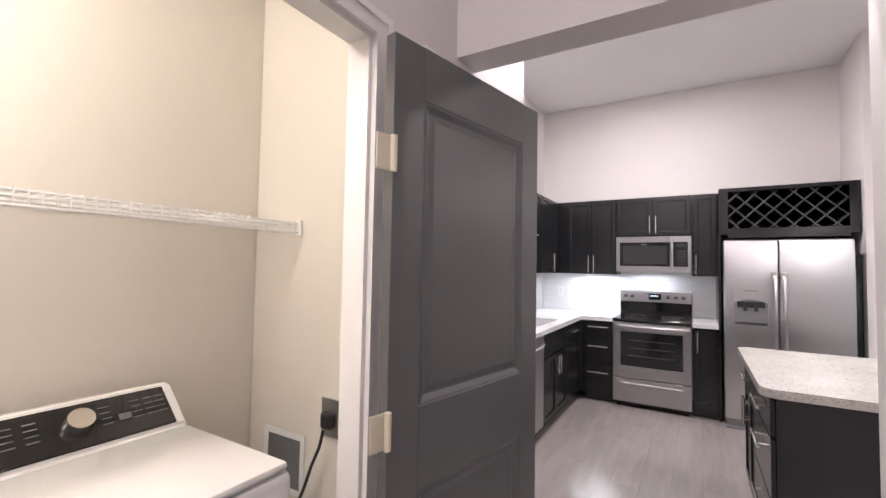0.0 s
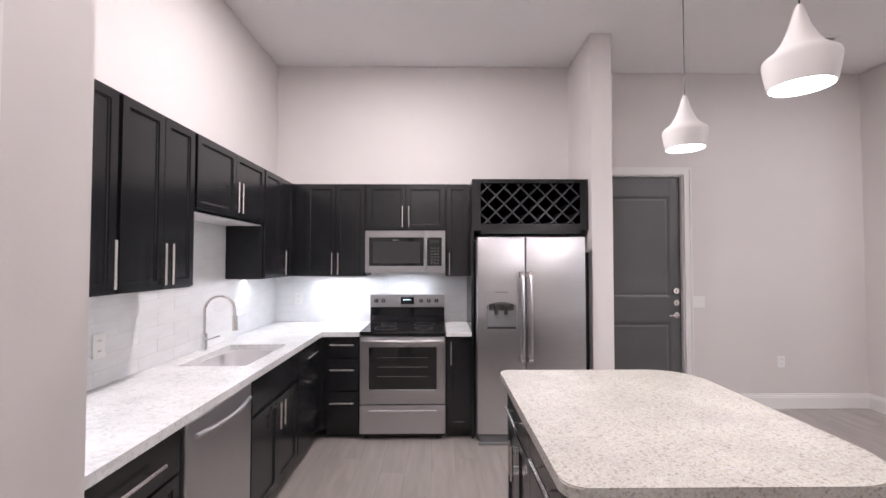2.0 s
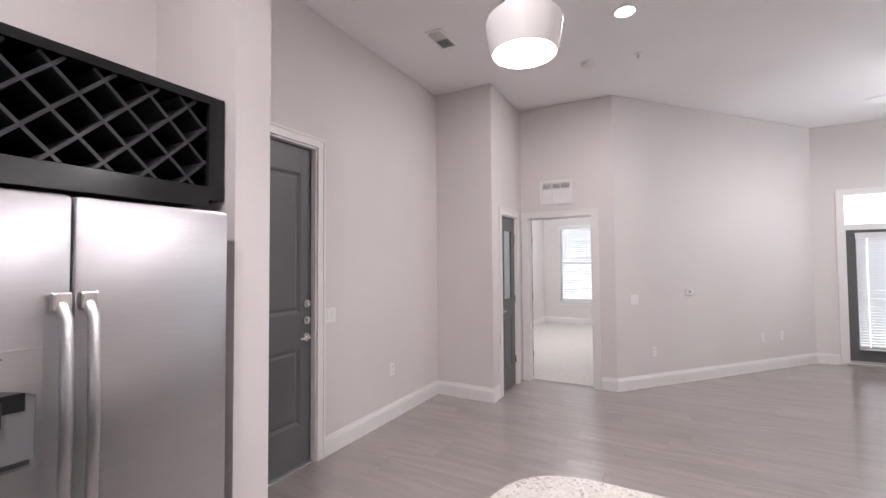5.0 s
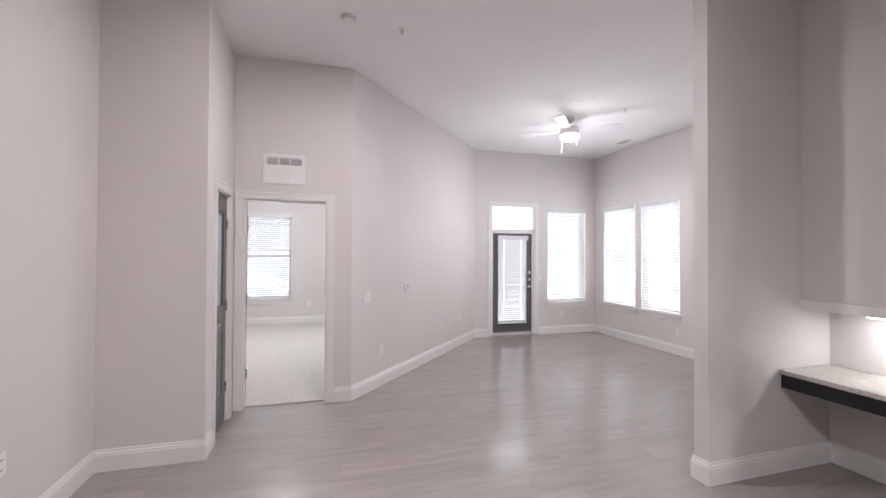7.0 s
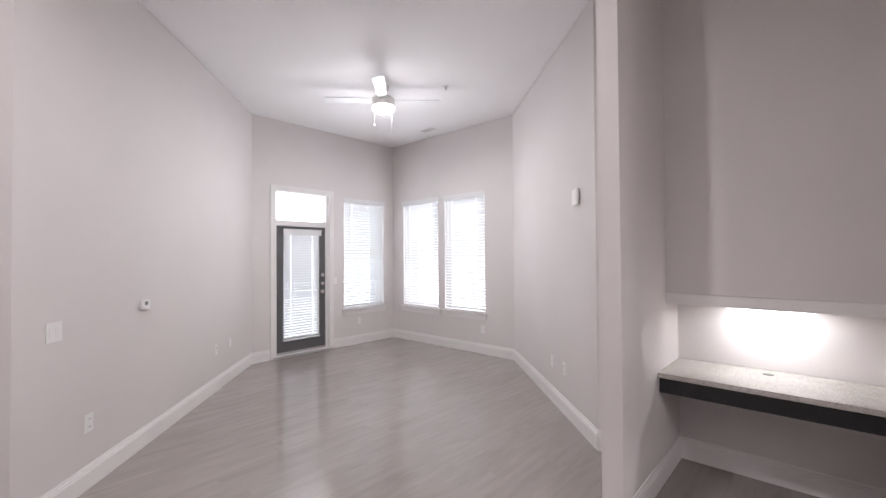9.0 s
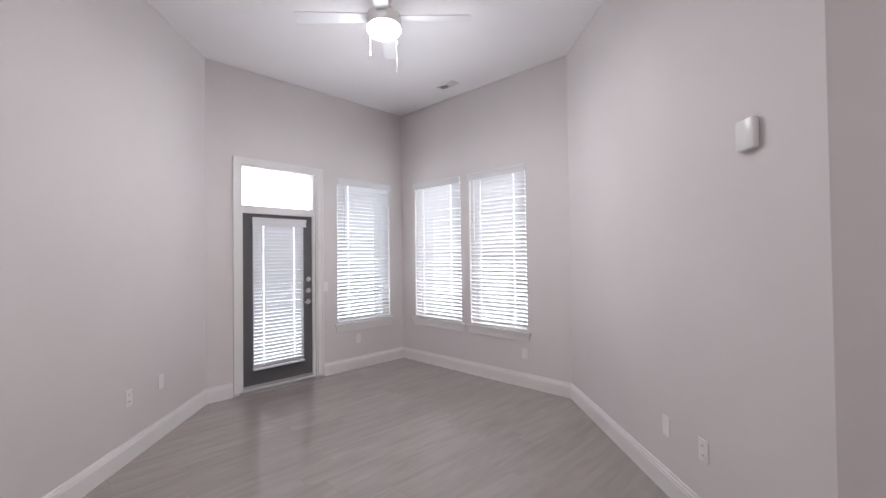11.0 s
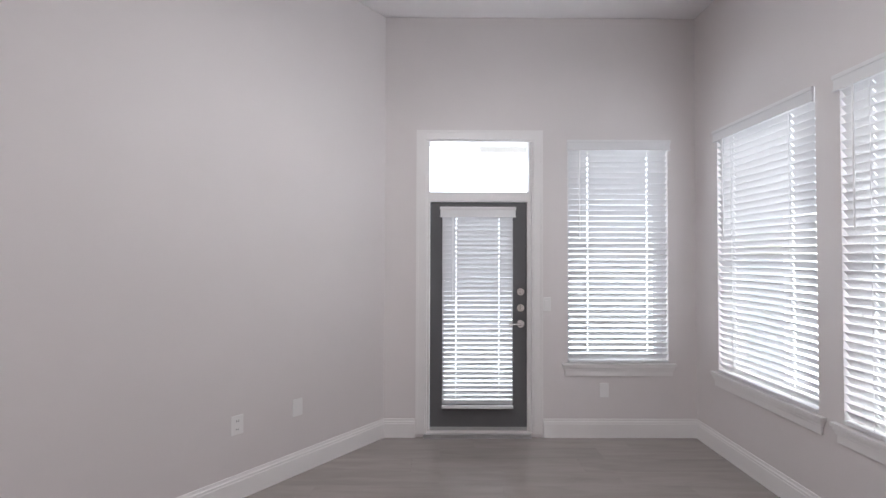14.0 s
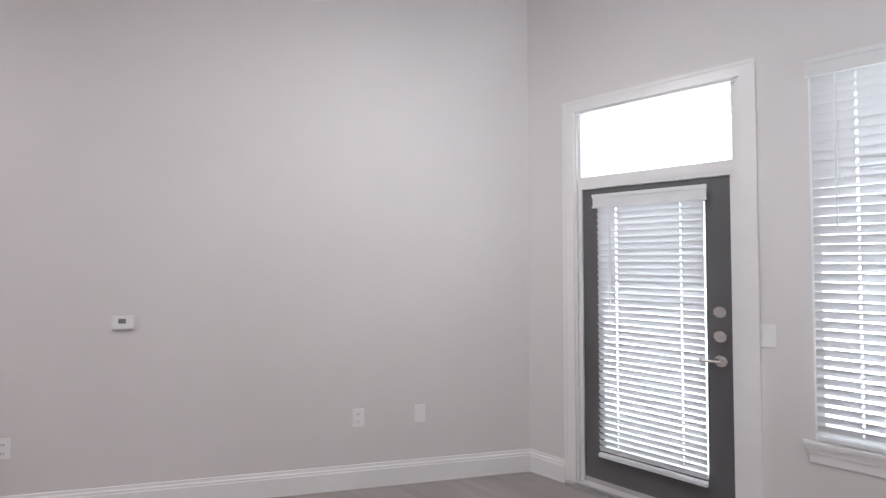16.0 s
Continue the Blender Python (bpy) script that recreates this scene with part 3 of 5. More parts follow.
def window(name, k, u, w, z0, z1, depth, blinds=True, m=None):
    m = m or rail_m(k, u, z0)
    h = z1 - z0
    o = thing(name, m, "white-framed sash window behind a closed slatted blind", "window", "living room windows", kind="structure")
    f = 0.045
    part("window_frame", B((0, f, depth - 0.07, depth - 0.01, 0, h), (w - f, w, depth - 0.07, depth - 0.01, 0, h), (f, w - f, depth - 0.07, depth - 0.01, 0, f), (f, w - f, depth - 0.07, depth - 0.01, h - f, h),
                           (f, w - f, depth - 0.06, depth - 0.02, h / 2 - 0.02, h / 2 + 0.02)), WHITEP, o)
    for a, b in ((f, h / 2 - 0.02), (h / 2 + 0.02, h - f)):
        g = part("pane", B((f, w - f, depth - 0.042, depth - 0.038, a, b)), GLASS, o)
        g.visible_shadow = False
    part("window_sill", B((-0.05, w + 0.05, -0.035, 0.0, -0.022, 0.0), (0.0, w, 0.0, depth - 0.07, -0.02, 0.002), bevel=0.003), TRIM, o)
    part("apron", B((-0.028, w + 0.028, -0.014, -0.001, -0.105, -0.023), (-0.036, w + 0.036, -0.020, -0.001, -0.060, -0.023), (-0.042, w + 0.042, -0.027, -0.001, -0.040, -0.023), bevel=0.003), TRIM, o)
    if blinds:
        blind(m @ pose(0.004, 0.035, 0.004), w - 0.008, h - 0.008, "white slatted blind with tilted slats over a bright window")
    return o


window("window_1", 7, 1.53, 0.84, 0.612, 2.475, 0.18)
window("window_2", 8, 0.28, 0.86, 0.612, 2.475, 0.18)
window("window_3", 8, 1.29, 0.82, 0.612, 2.475, 0.18)
window("window_4", 0, 0, 0.95, 0.545, 2.43, 0.12, m=pose(12.42, 7.18, 0.545, 0, 0, -90))

# patio door with its transom
m = rail_m(7, 0.354, 0.03)
o = thing("patio_door", m @ pose(0.026, 0.05, 0.035), "dark grey patio door with a blind over its glass, closed", "door")
W, H = 0.818, 1.89
part("leaf", B((0, 0.12, 0, 0.045, 0, H), (W - 0.12, W, 0, 0.045, 0, H), (0.12, W - 0.12, 0, 0.045, 0, 0.2), (0.12, W - 0.12, 0, 0.045, H - 0.13, H)), DOOR, o)
part("sweep", B((0, W, 0.004, 0.04, -0.033, -0.002)), SEALER, o, "metal door sweep")
g = part("glass_pane", B((0.12, W - 0.12, 0.02, 0.026, 0.2, H - 0.13)), GLASS, o, "clear door glass")
g.visible_shadow = False
deadbolt(o, W - 0.055, 1.135), deadbolt(o, W - 0.055, 1.0), knob(o, W - 0.055, 0.865, lever=True)
part("frame_strip", B((-0.025, -0.002, -0.02, 0.06, -0.03, H + 0.02), (W + 0.002, W + 0.032, -0.02, 0.06, -0.03, H + 0.02), (-0.002, W + 0.002, -0.02, 0.06, H + 0.003, H + 0.02)), TRIM, o, "white painted door stop")
blind(m @ pose(0.125, 0.045, 0.20), 0.60, 1.68, "white slatted blind hung on the patio door", n=40)
W = 0.877
o = thing("transom_window", m @ pose(0, 0.05, 2.01), "clear transom window over the patio door", "window", kind="structure")
part("window_frame", B((0, W, -0.02, 0.08, -0.068, 0.0), (0, 0.02, -0.02, 0.08, 0, 0.42), (W - 0.02, W, -0.02, 0.08, 0, 0.42), (0, W, -0.02, 0.08, 0.42, 0.438)), TRIM, o)
g = part("pane", B((0.02, W - 0.02, 0.03, 0.036, 0, 0.42)), GLASS, o)
g.visible_shadow = False
tagged(part("threshold", B((9.86, 10.09, 1.62, 2.51, 0.0, 0.028)), SEALER), "metal patio door threshold", "threshold", kind="structure")


# ---- kitchen ----
def pull(parent, x, z, y, length, vertical=False):
    bm = bmesh.new()
    h = length / 2
    a, b = ((x, y - 0.032, z - h), (x, y - 0.032, z + h)) if vertical else ((x - h, y - 0.032, z), (x + h, y - 0.032, z))
    cyl(bm, a, b, 0.0078, 12)
    for s in (-0.6, 0.6):
        c = (x, y, z + s * h) if vertical else (x + s * h, y, z)
        cyl(bm, c, (c[0], y - 0.032, c[2]), 0.0045, 8)
    return part("handle", bm, NICKEL, parent, "satin nickel bar handle", smooth=True)


def front(parent, name, x0, x1, z0, z1, y, handle=None, st=0.04, m=None):
    """A shaker door or a plain slab drawer front whose back lies at y, standing 20 mm proud to -y."""
    g = 0.0015
    x0, x1, z0, z1 = x0 + g, x1 - g, z0 + g, z1 - g
    if name != "door":
        f = part(name, B((x0, x1, y - 0.02, y, z0, z1), bevel=0.0025), CAB, parent, m=m)
        if handle:
            pull(f, handle[0], handle[1], y - 0.02, handle[2], handle[3] == "v")
        return f
    s = min(st, (z1 - z0) * 0.28)
    bm = bmesh.new()
    rings = []
    for ix, iz, d in ((0, 0, 0), (0, 0, 0.0185), (0.0015, 0.0015, 0.02), (st - 0.001, s - 0.001, 0.02), (st, s, 0.019), (st, s, 0.015), (st + 0.008, s + 0.008, 0.013), (st + 0.009, s + 0.009, 0.010)):
        rings.append([bm.verts.new(c) for c in ((x0 + ix, y - d, z0 + iz), (x1 - ix, y - d, z0 + iz), (x1 - ix, y - d, z1 - iz), (x0 + ix, y - d, z1 - iz))])
    for a, b in zip(rings, rings[1:]):
        for k in range(4):
            bm.faces.new((a[k], a[(k + 1) % 4], b[(k + 1) % 4], b[k]))
    bm.faces.new(rings[0][::-1]), bm.faces.new(rings[-1])
    f = part(name, bm, CAB, parent, m=m)
    if handle:
        pull(f, handle[0], handle[1], y - 0.02, handle[2], handle[3] == "v")
    return f


def cabinet(name, m, w, depth, z0, z1, fronts, label, toe=0.0, category="kitchen cabinet"):
    """x 0..w, back at y=0, front at y=-depth. fronts: (kind, x0, x1, z0, z1, handle)."""
    o = thing(name, m, label, category, "black kitchen cabinets")
    bs = [(0.0005, w - 0.0005, -depth + 0.02, -0.002, z0 + toe, z1)]
    if toe:
        bs.append((0.0005, w - 0.0005, -depth + 0.08, -0.002, z0 + 0.001, z0 + toe))
    part("body", B(*bs), CAB, o)
    if z0 > 1:
        part("underside", B((0.018, w - 0.018, -depth + 0.022, -0.006, z0 - 0.006, z0 - 0.001)), WHITEP, o, "white melamine underside")
    for kind, a, b, c, e, h in fronts:
        front(o, kind, a, b, c, e, -depth + 0.02, h)
    return o


N = lambda x: pose(x, 7.0, 0)
Wst = lambda y: pose(-0.08, y, 0, 0, 0, 90)
DL = "black shaker base cabinet with satin nickel bar handles"
UL = "black shaker wall cabinet with satin nickel bar handles"
# west run: x local = north
cabinet("base_cabinet", Wst(3.54), 0.91, 0.62, 0, 0.88, [("drawer", 0.01, 0.89, 0.70, 0.865, (0.62, 0.785, 0.26, "h")), ("door", 0.01, 0.45, 0.11, 0.69, (0.41, 0.55, 0.16, "v")), ("door", 0.45, 0.89, 0.11, 0.69, (0.49, 0.55, 0.16, "v"))], DL, 0.1)
cabinet("sink_cabinet", Wst(5.065), 0.77, 0.62, 0, 0.66, [("door", 0.01, 0.385, 0.11, 0.65, (0.35, 0.56, 0.16, "v")), ("door", 0.385, 0.76, 0.11, 0.65, (0.42, 0.56, 0.16, "v"))], DL, 0.1)
o = thing("sink_rail", Wst(5.065), "black shaker false drawer front below the sink", "cabinet front", "black kitchen cabinets")
front(o, "false_front", 0.01, 0.76, 0.68, 0.865, -0.60)
cabinet("base_cabinet", Wst(5.837), 0.50, 0.62, 0, 0.88, [("drawer", 0.01, 0.48, 0.70, 0.865, (0.26, 0.785, 0.25, "h")), ("drawer", 0.01, 0.48, 0.42, 0.69, (0.26, 0.60, 0.25, "h")), ("drawer", 0.01, 0.48, 0.11, 0.41, (0.26, 0.32, 0.25, "h"))], DL, 0.1)
# north run
cabinet("base_cabinet", N(0.582), 0.30, 0.62, 0, 0.88, [("drawer", 0.02, 0.295, 0.70, 0.865, (0.155, 0.81, 0.205, "h")), ("drawer", 0.02, 0.295, 0.42, 0.69, (0.155, 0.60, 0.205, "h")), ("drawer", 0.02, 0.295, 0.11, 0.41, (0.155, 0.32, 0.205, "h"))], DL, 0.1)
cabinet("base_cabinet", N(1.625), 0.215, 0.62, 0, 0.88, [("door", 0.01, 0.20, 0.11, 0.865, (0.04, 0.74, 0.2, "v"))], DL, 0.1)
# wall cabinets
UD = 0.30
cabinet("wall_cabinet", Wst(3.54), 0.965, UD, 1.385, 2.245, [("door", 0.01, 0.48, 1.39, 2.235, (0.44, 1.51, 0.2, "v")), ("door", 0.48, 0.96, 1.39, 2.235, (0.915, 1.51, 0.2, "v"))], UL)
cabinet("wall_cabinet", Wst(4.51), 0.555, UD, 1.385, 2.245, [("door", 0.01, 0.29, 1.39, 2.235, (0.262, 1.51, 0.2, "v")), ("door", 0.29, 0.545, 1.39, 2.235, (0.318, 1.51, 0.2, "v"))], UL)
cabinet("wall_cabinet", Wst(5.07), 0.92, UD, 1.80, 2.245, [("door", 0.01, 0.46, 1.815, 2.235, (0.432, 1.94, 0.2, "v")), ("door", 0.46, 0.91, 1.815, 2.235, (0.49, 1.94, 0.2, "v"))], UL)
cabinet("wall_cabinet", Wst(5.995), 0.66, UD, 1.385, 2.245, [("door", 0.01, 0.33, 1.39, 2.235, None), ("door", 0.33, 0.63, 1.39, 2.235, (0.37, 1.51, 0.2, "v"))], UL)
cabinet("wall_cabinet", N(0.222), 0.658, 0.34, 1.385, 2.245, [("door", 0.10, 0.38, 1.39, 2.235, (0.352, 1.50, 0.2, "v")), ("door", 0.38, 0.65, 1.39, 2.235, (0.41, 1.50, 0.2, "v"))], UL)
cabinet("wall_cabinet", N(0.882), 0.74, 0.34, 1.81, 2.245, [("door", 0.01, 0.37, 1.82, 2.235, (0.34, 1.935, 0.19, "v")), ("door", 0.37, 0.73, 1.82, 2.235, (0.40, 1.935, 0.19, "v"))], UL)
cabinet("wall_cabinet", N(1.624), 0.225, 0.34, 1.385, 2.245, [("door", 0.01, 0.215, 1.39, 2.235, (0.035, 1.50, 0.2, "v"))], UL)
tagged(part("corner_filler", B((0.50, 0.5815, 6.3375, 6.42, 0.1, 0.879)), CAB), "black corner filler between the base cabinets", "kitchen cabinet")
tagged(part("corner_filler", B((-0.078, 0.219, 6.657, 6.996, 1.385, 2.243)), CAB), "black corner filler between the wall cabinets", "kitchen cabinet")

# wine rack cabinet over the refrigerator
o = thing("wine_rack", N(1.852), "black wine rack with a diagonal lattice above the refrigerator", "wine rack")
w, z0, z1, dp = 1.022, 1.795, 2.245, 0.56
part("body", B((0, 0.03, -dp, -0.002, z0, z1), (w - 0.03, w, -dp, -0.002, z0, z1), (0.03, w - 0.03, -dp, -0.002, z1 - 0.03, z1), (0.03, w - 0.03, -dp, -0.002, z0, z0 + 0.03), (0.03, w - 0.03, -0.02, -0.002, z0 + 0.03, z1 - 0.03)), CAB, o)
part("face_frame", B((0, 0.075, -dp - 0.02, -dp, z0, z1), (w - 0.07, w, -dp - 0.02, -dp, z0, z1), (0.075, w - 0.07, -dp - 0.02, -dp, z1 - 0.035, z1), (0.075, w - 0.07, -dp - 0.02, -dp, z0 - 0.03, z0 + 0.055)), CAB, o)
xa, xb, za, zb = 0.075, w - 0.07, z0 + 0.055, z1 - 0.035
LAT = mat("black_lattice", (0.03, 0.031, 0.034), 0.35, var=0.2)
step, hh = 0.147, zb - za
for s in (1, -1):
    k = -4
    while k < 9:
        c = xa + k * step + 0.03
        p, q = (c, za), (c + hh, zb)
        if s < 0:
            p, q = (c, zb), (c + hh, za)
        t0, t1 = max(0, (xa - p[0]) / hh), min(1, (xb - p[0]) / hh)
        k += 1
        if t1 - t0 < 0.05:
            continue
        a = Vector((p[0] + t0 * hh, 0, p[1] + t0 * (q[1] - p[1])))
        b = Vector((p[0] + t1 * hh, 0, p[1] + t1 * (q[1] - p[1])))
        dv = (b - a).normalized()
        nv = Vector((-dv.z, 0, dv.x)) * 0.006
        bm = bmesh.new()
        y0, y1 = -dp + (0.002 if s > 0 else 0.006), -0.03
        fr = [bm.verts.new((v.x, y0, v.z)) for v in (a - nv, b - nv, b + nv, a + nv)]
        bk = [bm.verts.new((v.x, y1, v.z)) for v in (a - nv, b - nv, b + nv, a + nv)]
        bm.faces.new(fr), bm.faces.new(bk[::-1])
        for i in range(4):
            bm.faces.new((fr[i], fr[(i + 1) % 4], bk[(i + 1) % 4], bk[i]))
        part("lattice_slat", bm, LAT, o)
tagged(part("fridge_panel", B((1.842, 1.862, 6.40, 6.99, 0.001, 1.793)), CAB), "tall black side panel beside the refrigerator", "cabinet panel")
tagged(part("fridge_panel", B((2.835, 2.872, 6.42, 6.99, 0.001, 1.60)), CAB), "low black side panel between refrigerator and wall", "cabinet panel")


# worktop with a hole for the sink
def worktop():
    bm = bmesh.new()
    a, b = 0.881, 0.92
    # x from the wall, y north
    for r in ((-0.078, 0.565, 3.537, 5.20), (-0.078, 0.565, 5.83, 6.998), (-0.078, 0.05, 5.20, 5.83), (0.45, 0.565, 5.20, 5.83), (0.565, 0.882, 6.355, 6.998)):
        box(bm, r[0], r[1], r[2], r[3], a, b)
    bmesh.ops.remove_doubles(bm, verts=bm.verts, dist=0.0001)
    return bm


tagged(part("worktop", worktop(), QUARTZ), "white quartz worktop round the kitchen corner", "worktop")
tagged(part("worktop", B((1.623, 1.840, 6.355, 6.998, 0.881, 0.92)), QUARTZ), "short white quartz worktop beside the range", "worktop")
o = thing("sink", pose(0.25, 5.515, 0.92), "undermounted stainless steel sink", "sink")
bm = bmesh.new()
rings = []
for sx, sy, z, e in ((0.202, 0.317, -0.0395, 0.05), (0.198, 0.312, -0.0405, 0.5), (0.185, 0.30, -0.17, 0.5), (0.16, 0.27, -0.2, 0.5), (0.02, 0.02, -0.205, 0.5)):
    ring = []
    for k in range(32):
        t = 2 * math.pi * k / 32
        c, s = math.cos(t), math.sin(t)
        ring.append(bm.verts.new((sx * math.copysign(abs(c) ** e, c), sy * math.copysign(abs(s) ** e, s), z)))
    rings.append(ring)
for a, b in zip(rings, rings[1:]):
    for k in range(32):
        bm.faces.new((a[k], a[(k + 1) % 32], b[(k + 1) % 32], b[k]))
bm.faces.new(rings[-1])
part("basin", bm, SINK, o, smooth=True)
part("drain", cyl(bmesh.new(), (0, 0, -0.206), (0, 0, -0.2), 0.045, 24), CHROME, o)
o = thing("kitchen_faucet", pose(-0.015, 5.60, 0.92), "tall chrome pull-down kitchen faucet", "faucet")
pts = [(0, 0, 0.0), (0, 0, 0.28)] + [(0.085 - 0.085 * math.cos(t), 0.02 * t, 0.28 + 0.085 * math.sin(t)) for t in np.linspace(0.2, math.pi, 12)] + [(0.175, 0.06, 0.22)]
part("spout", tube(bmesh.new(), pts, 0.0095, 12), NICKEL, o, smooth=True)
part("spray_head", cyl(bmesh.new(), (0.175, 0.06, 0.23), (0.177, 0.06, 0.13), 0.016, 16, 0.019), NICKEL, o, smooth=True)
part("base", cyl(bmesh.new(), (0, 0, 0.001), (0, 0, 0.12), 0.021, 20), CHROME, o, smooth=True)
part("lever", cyl(bmesh.new(), (0, 0.02, 0.07), (0.05, 0.10, 0.085), 0.006, 10), NICKEL, o, smooth=True)

# appliances
o = thing("dishwasher", Wst(4.457), "stainless steel dishwasher with a bowed handle", "dishwasher")
part("body", B((0.003, 0.597, -0.56, -0.01, 0.1, 0.875), (0.01, 0.59, -0.5, -0.01, 0.001, 0.1)), BLACKP, o)
part("door", B((0.004, 0.596, -0.625, -0.561, 0.11, 0.868), bevel=0.006), STEEL, o)
bm = bmesh.new()
tube(bm, [(0.05 + 0.5 * t, -0.637 - 0.035 * math.sin(math.pi * t), 0.80) for t in np.linspace(0, 1, 13)], 0.012, 12)
part("handle", bm, STEEL, o, "bowed steel handle", smooth=True)

o = thing("range", N(0.887), "stainless steel electric range with a black glass cooktop", "range")
w, f = 0.73, -0.64
part("body", B((0.001, w - 0.001, f + 0.045, -0.02, 0.03, 0.90)), BLACKP, o)
part("cooktop", B((0, w, f - 0.01, -0.09, 0.901, 0.925), bevel=0.004), BLACKG, o, "black glass cooktop")
ct = o.children[-1]
for x, y, r in ((0.2, -0.46, 0.1), (0.54, -0.46, 0.08), (0.2, -0.22, 0.075), (0.54, -0.22, 0.1)):
    bm = lathe(bmesh.new(), [(r, 0.9252), (r, 0.9262), (r - 0.004, 0.9262), (r - 0.004, 0.9252)], 36, (x, y))
    part("burner_ring", bm, GREYP, ct, "grey printed burner ring")
bm = B((0.001, w - 0.001, -0.09, -0.022, 0.925, 1.07), bevel=0.004)
part("riser", bm, BLACKG, o)
part("control_panel", B((0, w, -0.10, -0.021, 1.071, 1.20), bevel=0.006), STEEL, o)
cp = o.children[-1]
part("display", B((0.30, 0.43, -0.103, -0.1005, 1.10, 1.17), bevel=0.001), BLACKG, cp, "black display")
part("digits", B(*[(0.325 + 0.02 * k, 0.338 + 0.02 * k, -0.1042, -0.1032, 1.14, 1.152) for k in range(4)]), DISPLAY, cp, "pale lit digits")
for x in (0.06, 0.13, 0.50, 0.575, 0.65):
    kn = part("knob", cyl(bmesh.new(), (x, -0.1005, 1.135), (x, -0.128, 1.135), 0.021, 20, 0.017), BLACKP, o, "black control knob", smooth=True)
    part("pointer", B((x - 0.003, x + 0.003, -0.1305, -0.1282, 1.118, 1.15)), STEEL, kn)
bm = bmesh.new()
rings = [[bm.verts.new(c) for c in ((a, y, c0), (b, y, c0), (b, y, c1), (a, y, c1))]
         for a, b, c0, c1, y in ((0, w, 0.31, 0.885, f + 0.04), (0, w, 0.31, 0.885, f + 0.004), (0.004, w - 0.004, 0.314, 0.881, f), (0.073, w - 0.073, 0.428, 0.792, f),
                                 (0.076, w - 0.076, 0.431, 0.789, f + 0.004), (0.076, w - 0.076, 0.431, 0.789, f + 0.04))]
for ra, rb in zip(rings, rings[1:] + rings[:1]):
    for k in range(4):
        bm.faces.new((ra[k], ra[(k + 1) % 4], rb[(k + 1) % 4], rb[k]))
dr = part("oven_door", bm, STEEL, o)
part("window_glass", B((0.075, w - 0.075, f + 0.006, f + 0.03, 0.43, 0.79)), BLACKG, dr, "dark oven window")
part("oven_rack", B(*[(0.15, w - 0.15, f + 0.003, f + 0.0055, z, z + 0.003) for z in (0.54, 0.62, 0.70)]), GREYP, dr)
bm = bmesh.new()
tube(bm, [(0.02 + (w - 0.04) * t, f - 0.02 - 0.03 * math.sin(math.pi * t), 0.845) for t in np.linspace(0, 1, 13)], 0.014, 12)
part("handle", bm, STEEL, dr, "bowed steel oven handle", smooth=True)
dw = part("drawer", B((0, w, f, f + 0.04, 0.06, 0.30), bevel=0.004), STEEL, o)
part("drawer_grip", B((0.08, w - 0.08, f - 0.012, f - 0.0005, 0.235, 0.258), bevel=0.004), STEEL, dw)
for x in (0.03, w - 0.07):
    part("foot", B((x, x + 0.04, f + 0.06, f + 0.1, 0.0, 0.03)), BLACKP, o)

o = thing("microwave", N(0.887), "stainless steel microwave mounted over the range", "microwave")
zb, zt, f = 1.42, 1.803, -0.40
part("body", B((0.001, w - 0.001, f + 0.03, -0.02, zb, zt)), BLACKP, o)
bm = bmesh.new()
box(bm, 0, w, f, f + 0.029, zt - 0.062, zt), box(bm, 0, w, f, f + 0.029, zb, zb + 0.06), box(bm, 0, 0.035, f, f + 0.029, zb + 0.06, zt - 0.062), box(bm, w - 0.03, w, f, f + 0.029, zb + 0.06, zt - 0.062)
part("face", bm, STEEL, o)
part("door_glass", B((0.035, 0.56, f + 0.003, f + 0.028, zb + 0.06, zt - 0.062)), BLACKG, o, "dark microwave window")
part("window_screen", B((0.07, 0.50, f + 0.001, f + 0.0028, zb + 0.085, zt - 0.10)), BLACKP, o)
part("control_panel", B((0.562, w - 0.03, f + 0.003, f + 0.028, zb + 0.06, zt - 0.062)), BLACKG, o)
for i, j in [(i, j) for i in range(3) for j in range(6)]:
    part("button", B((0.602 + 0.028 * i, 0.618 + 0.028 * i, f + 0.001, f + 0.0028, 1.505 + 0.027 * j, 1.511 + 0.027 * j)), GREYP, o, "small grey button")
part("display", B((0.59, 0.675, f + 0.001, f + 0.0028, 1.69, 1.72)), BLACKP, o, "dark display")
part("name_bar", B((0.25, 0.31, f + 0.001, f + 0.0028, 1.715, 1.719)), STEEL, o, "fine silver bar")
part("handle", tube(bmesh.new(), [(0.552, f - 0.005, 1.445), (0.552, f - 0.032, 1.465), (0.552, f - 0.036, 1.61), (0.552, f - 0.032, 1.765), (0.552, f - 0.005, 1.785)], 0.0155, 12), STEEL, o, smooth=True)

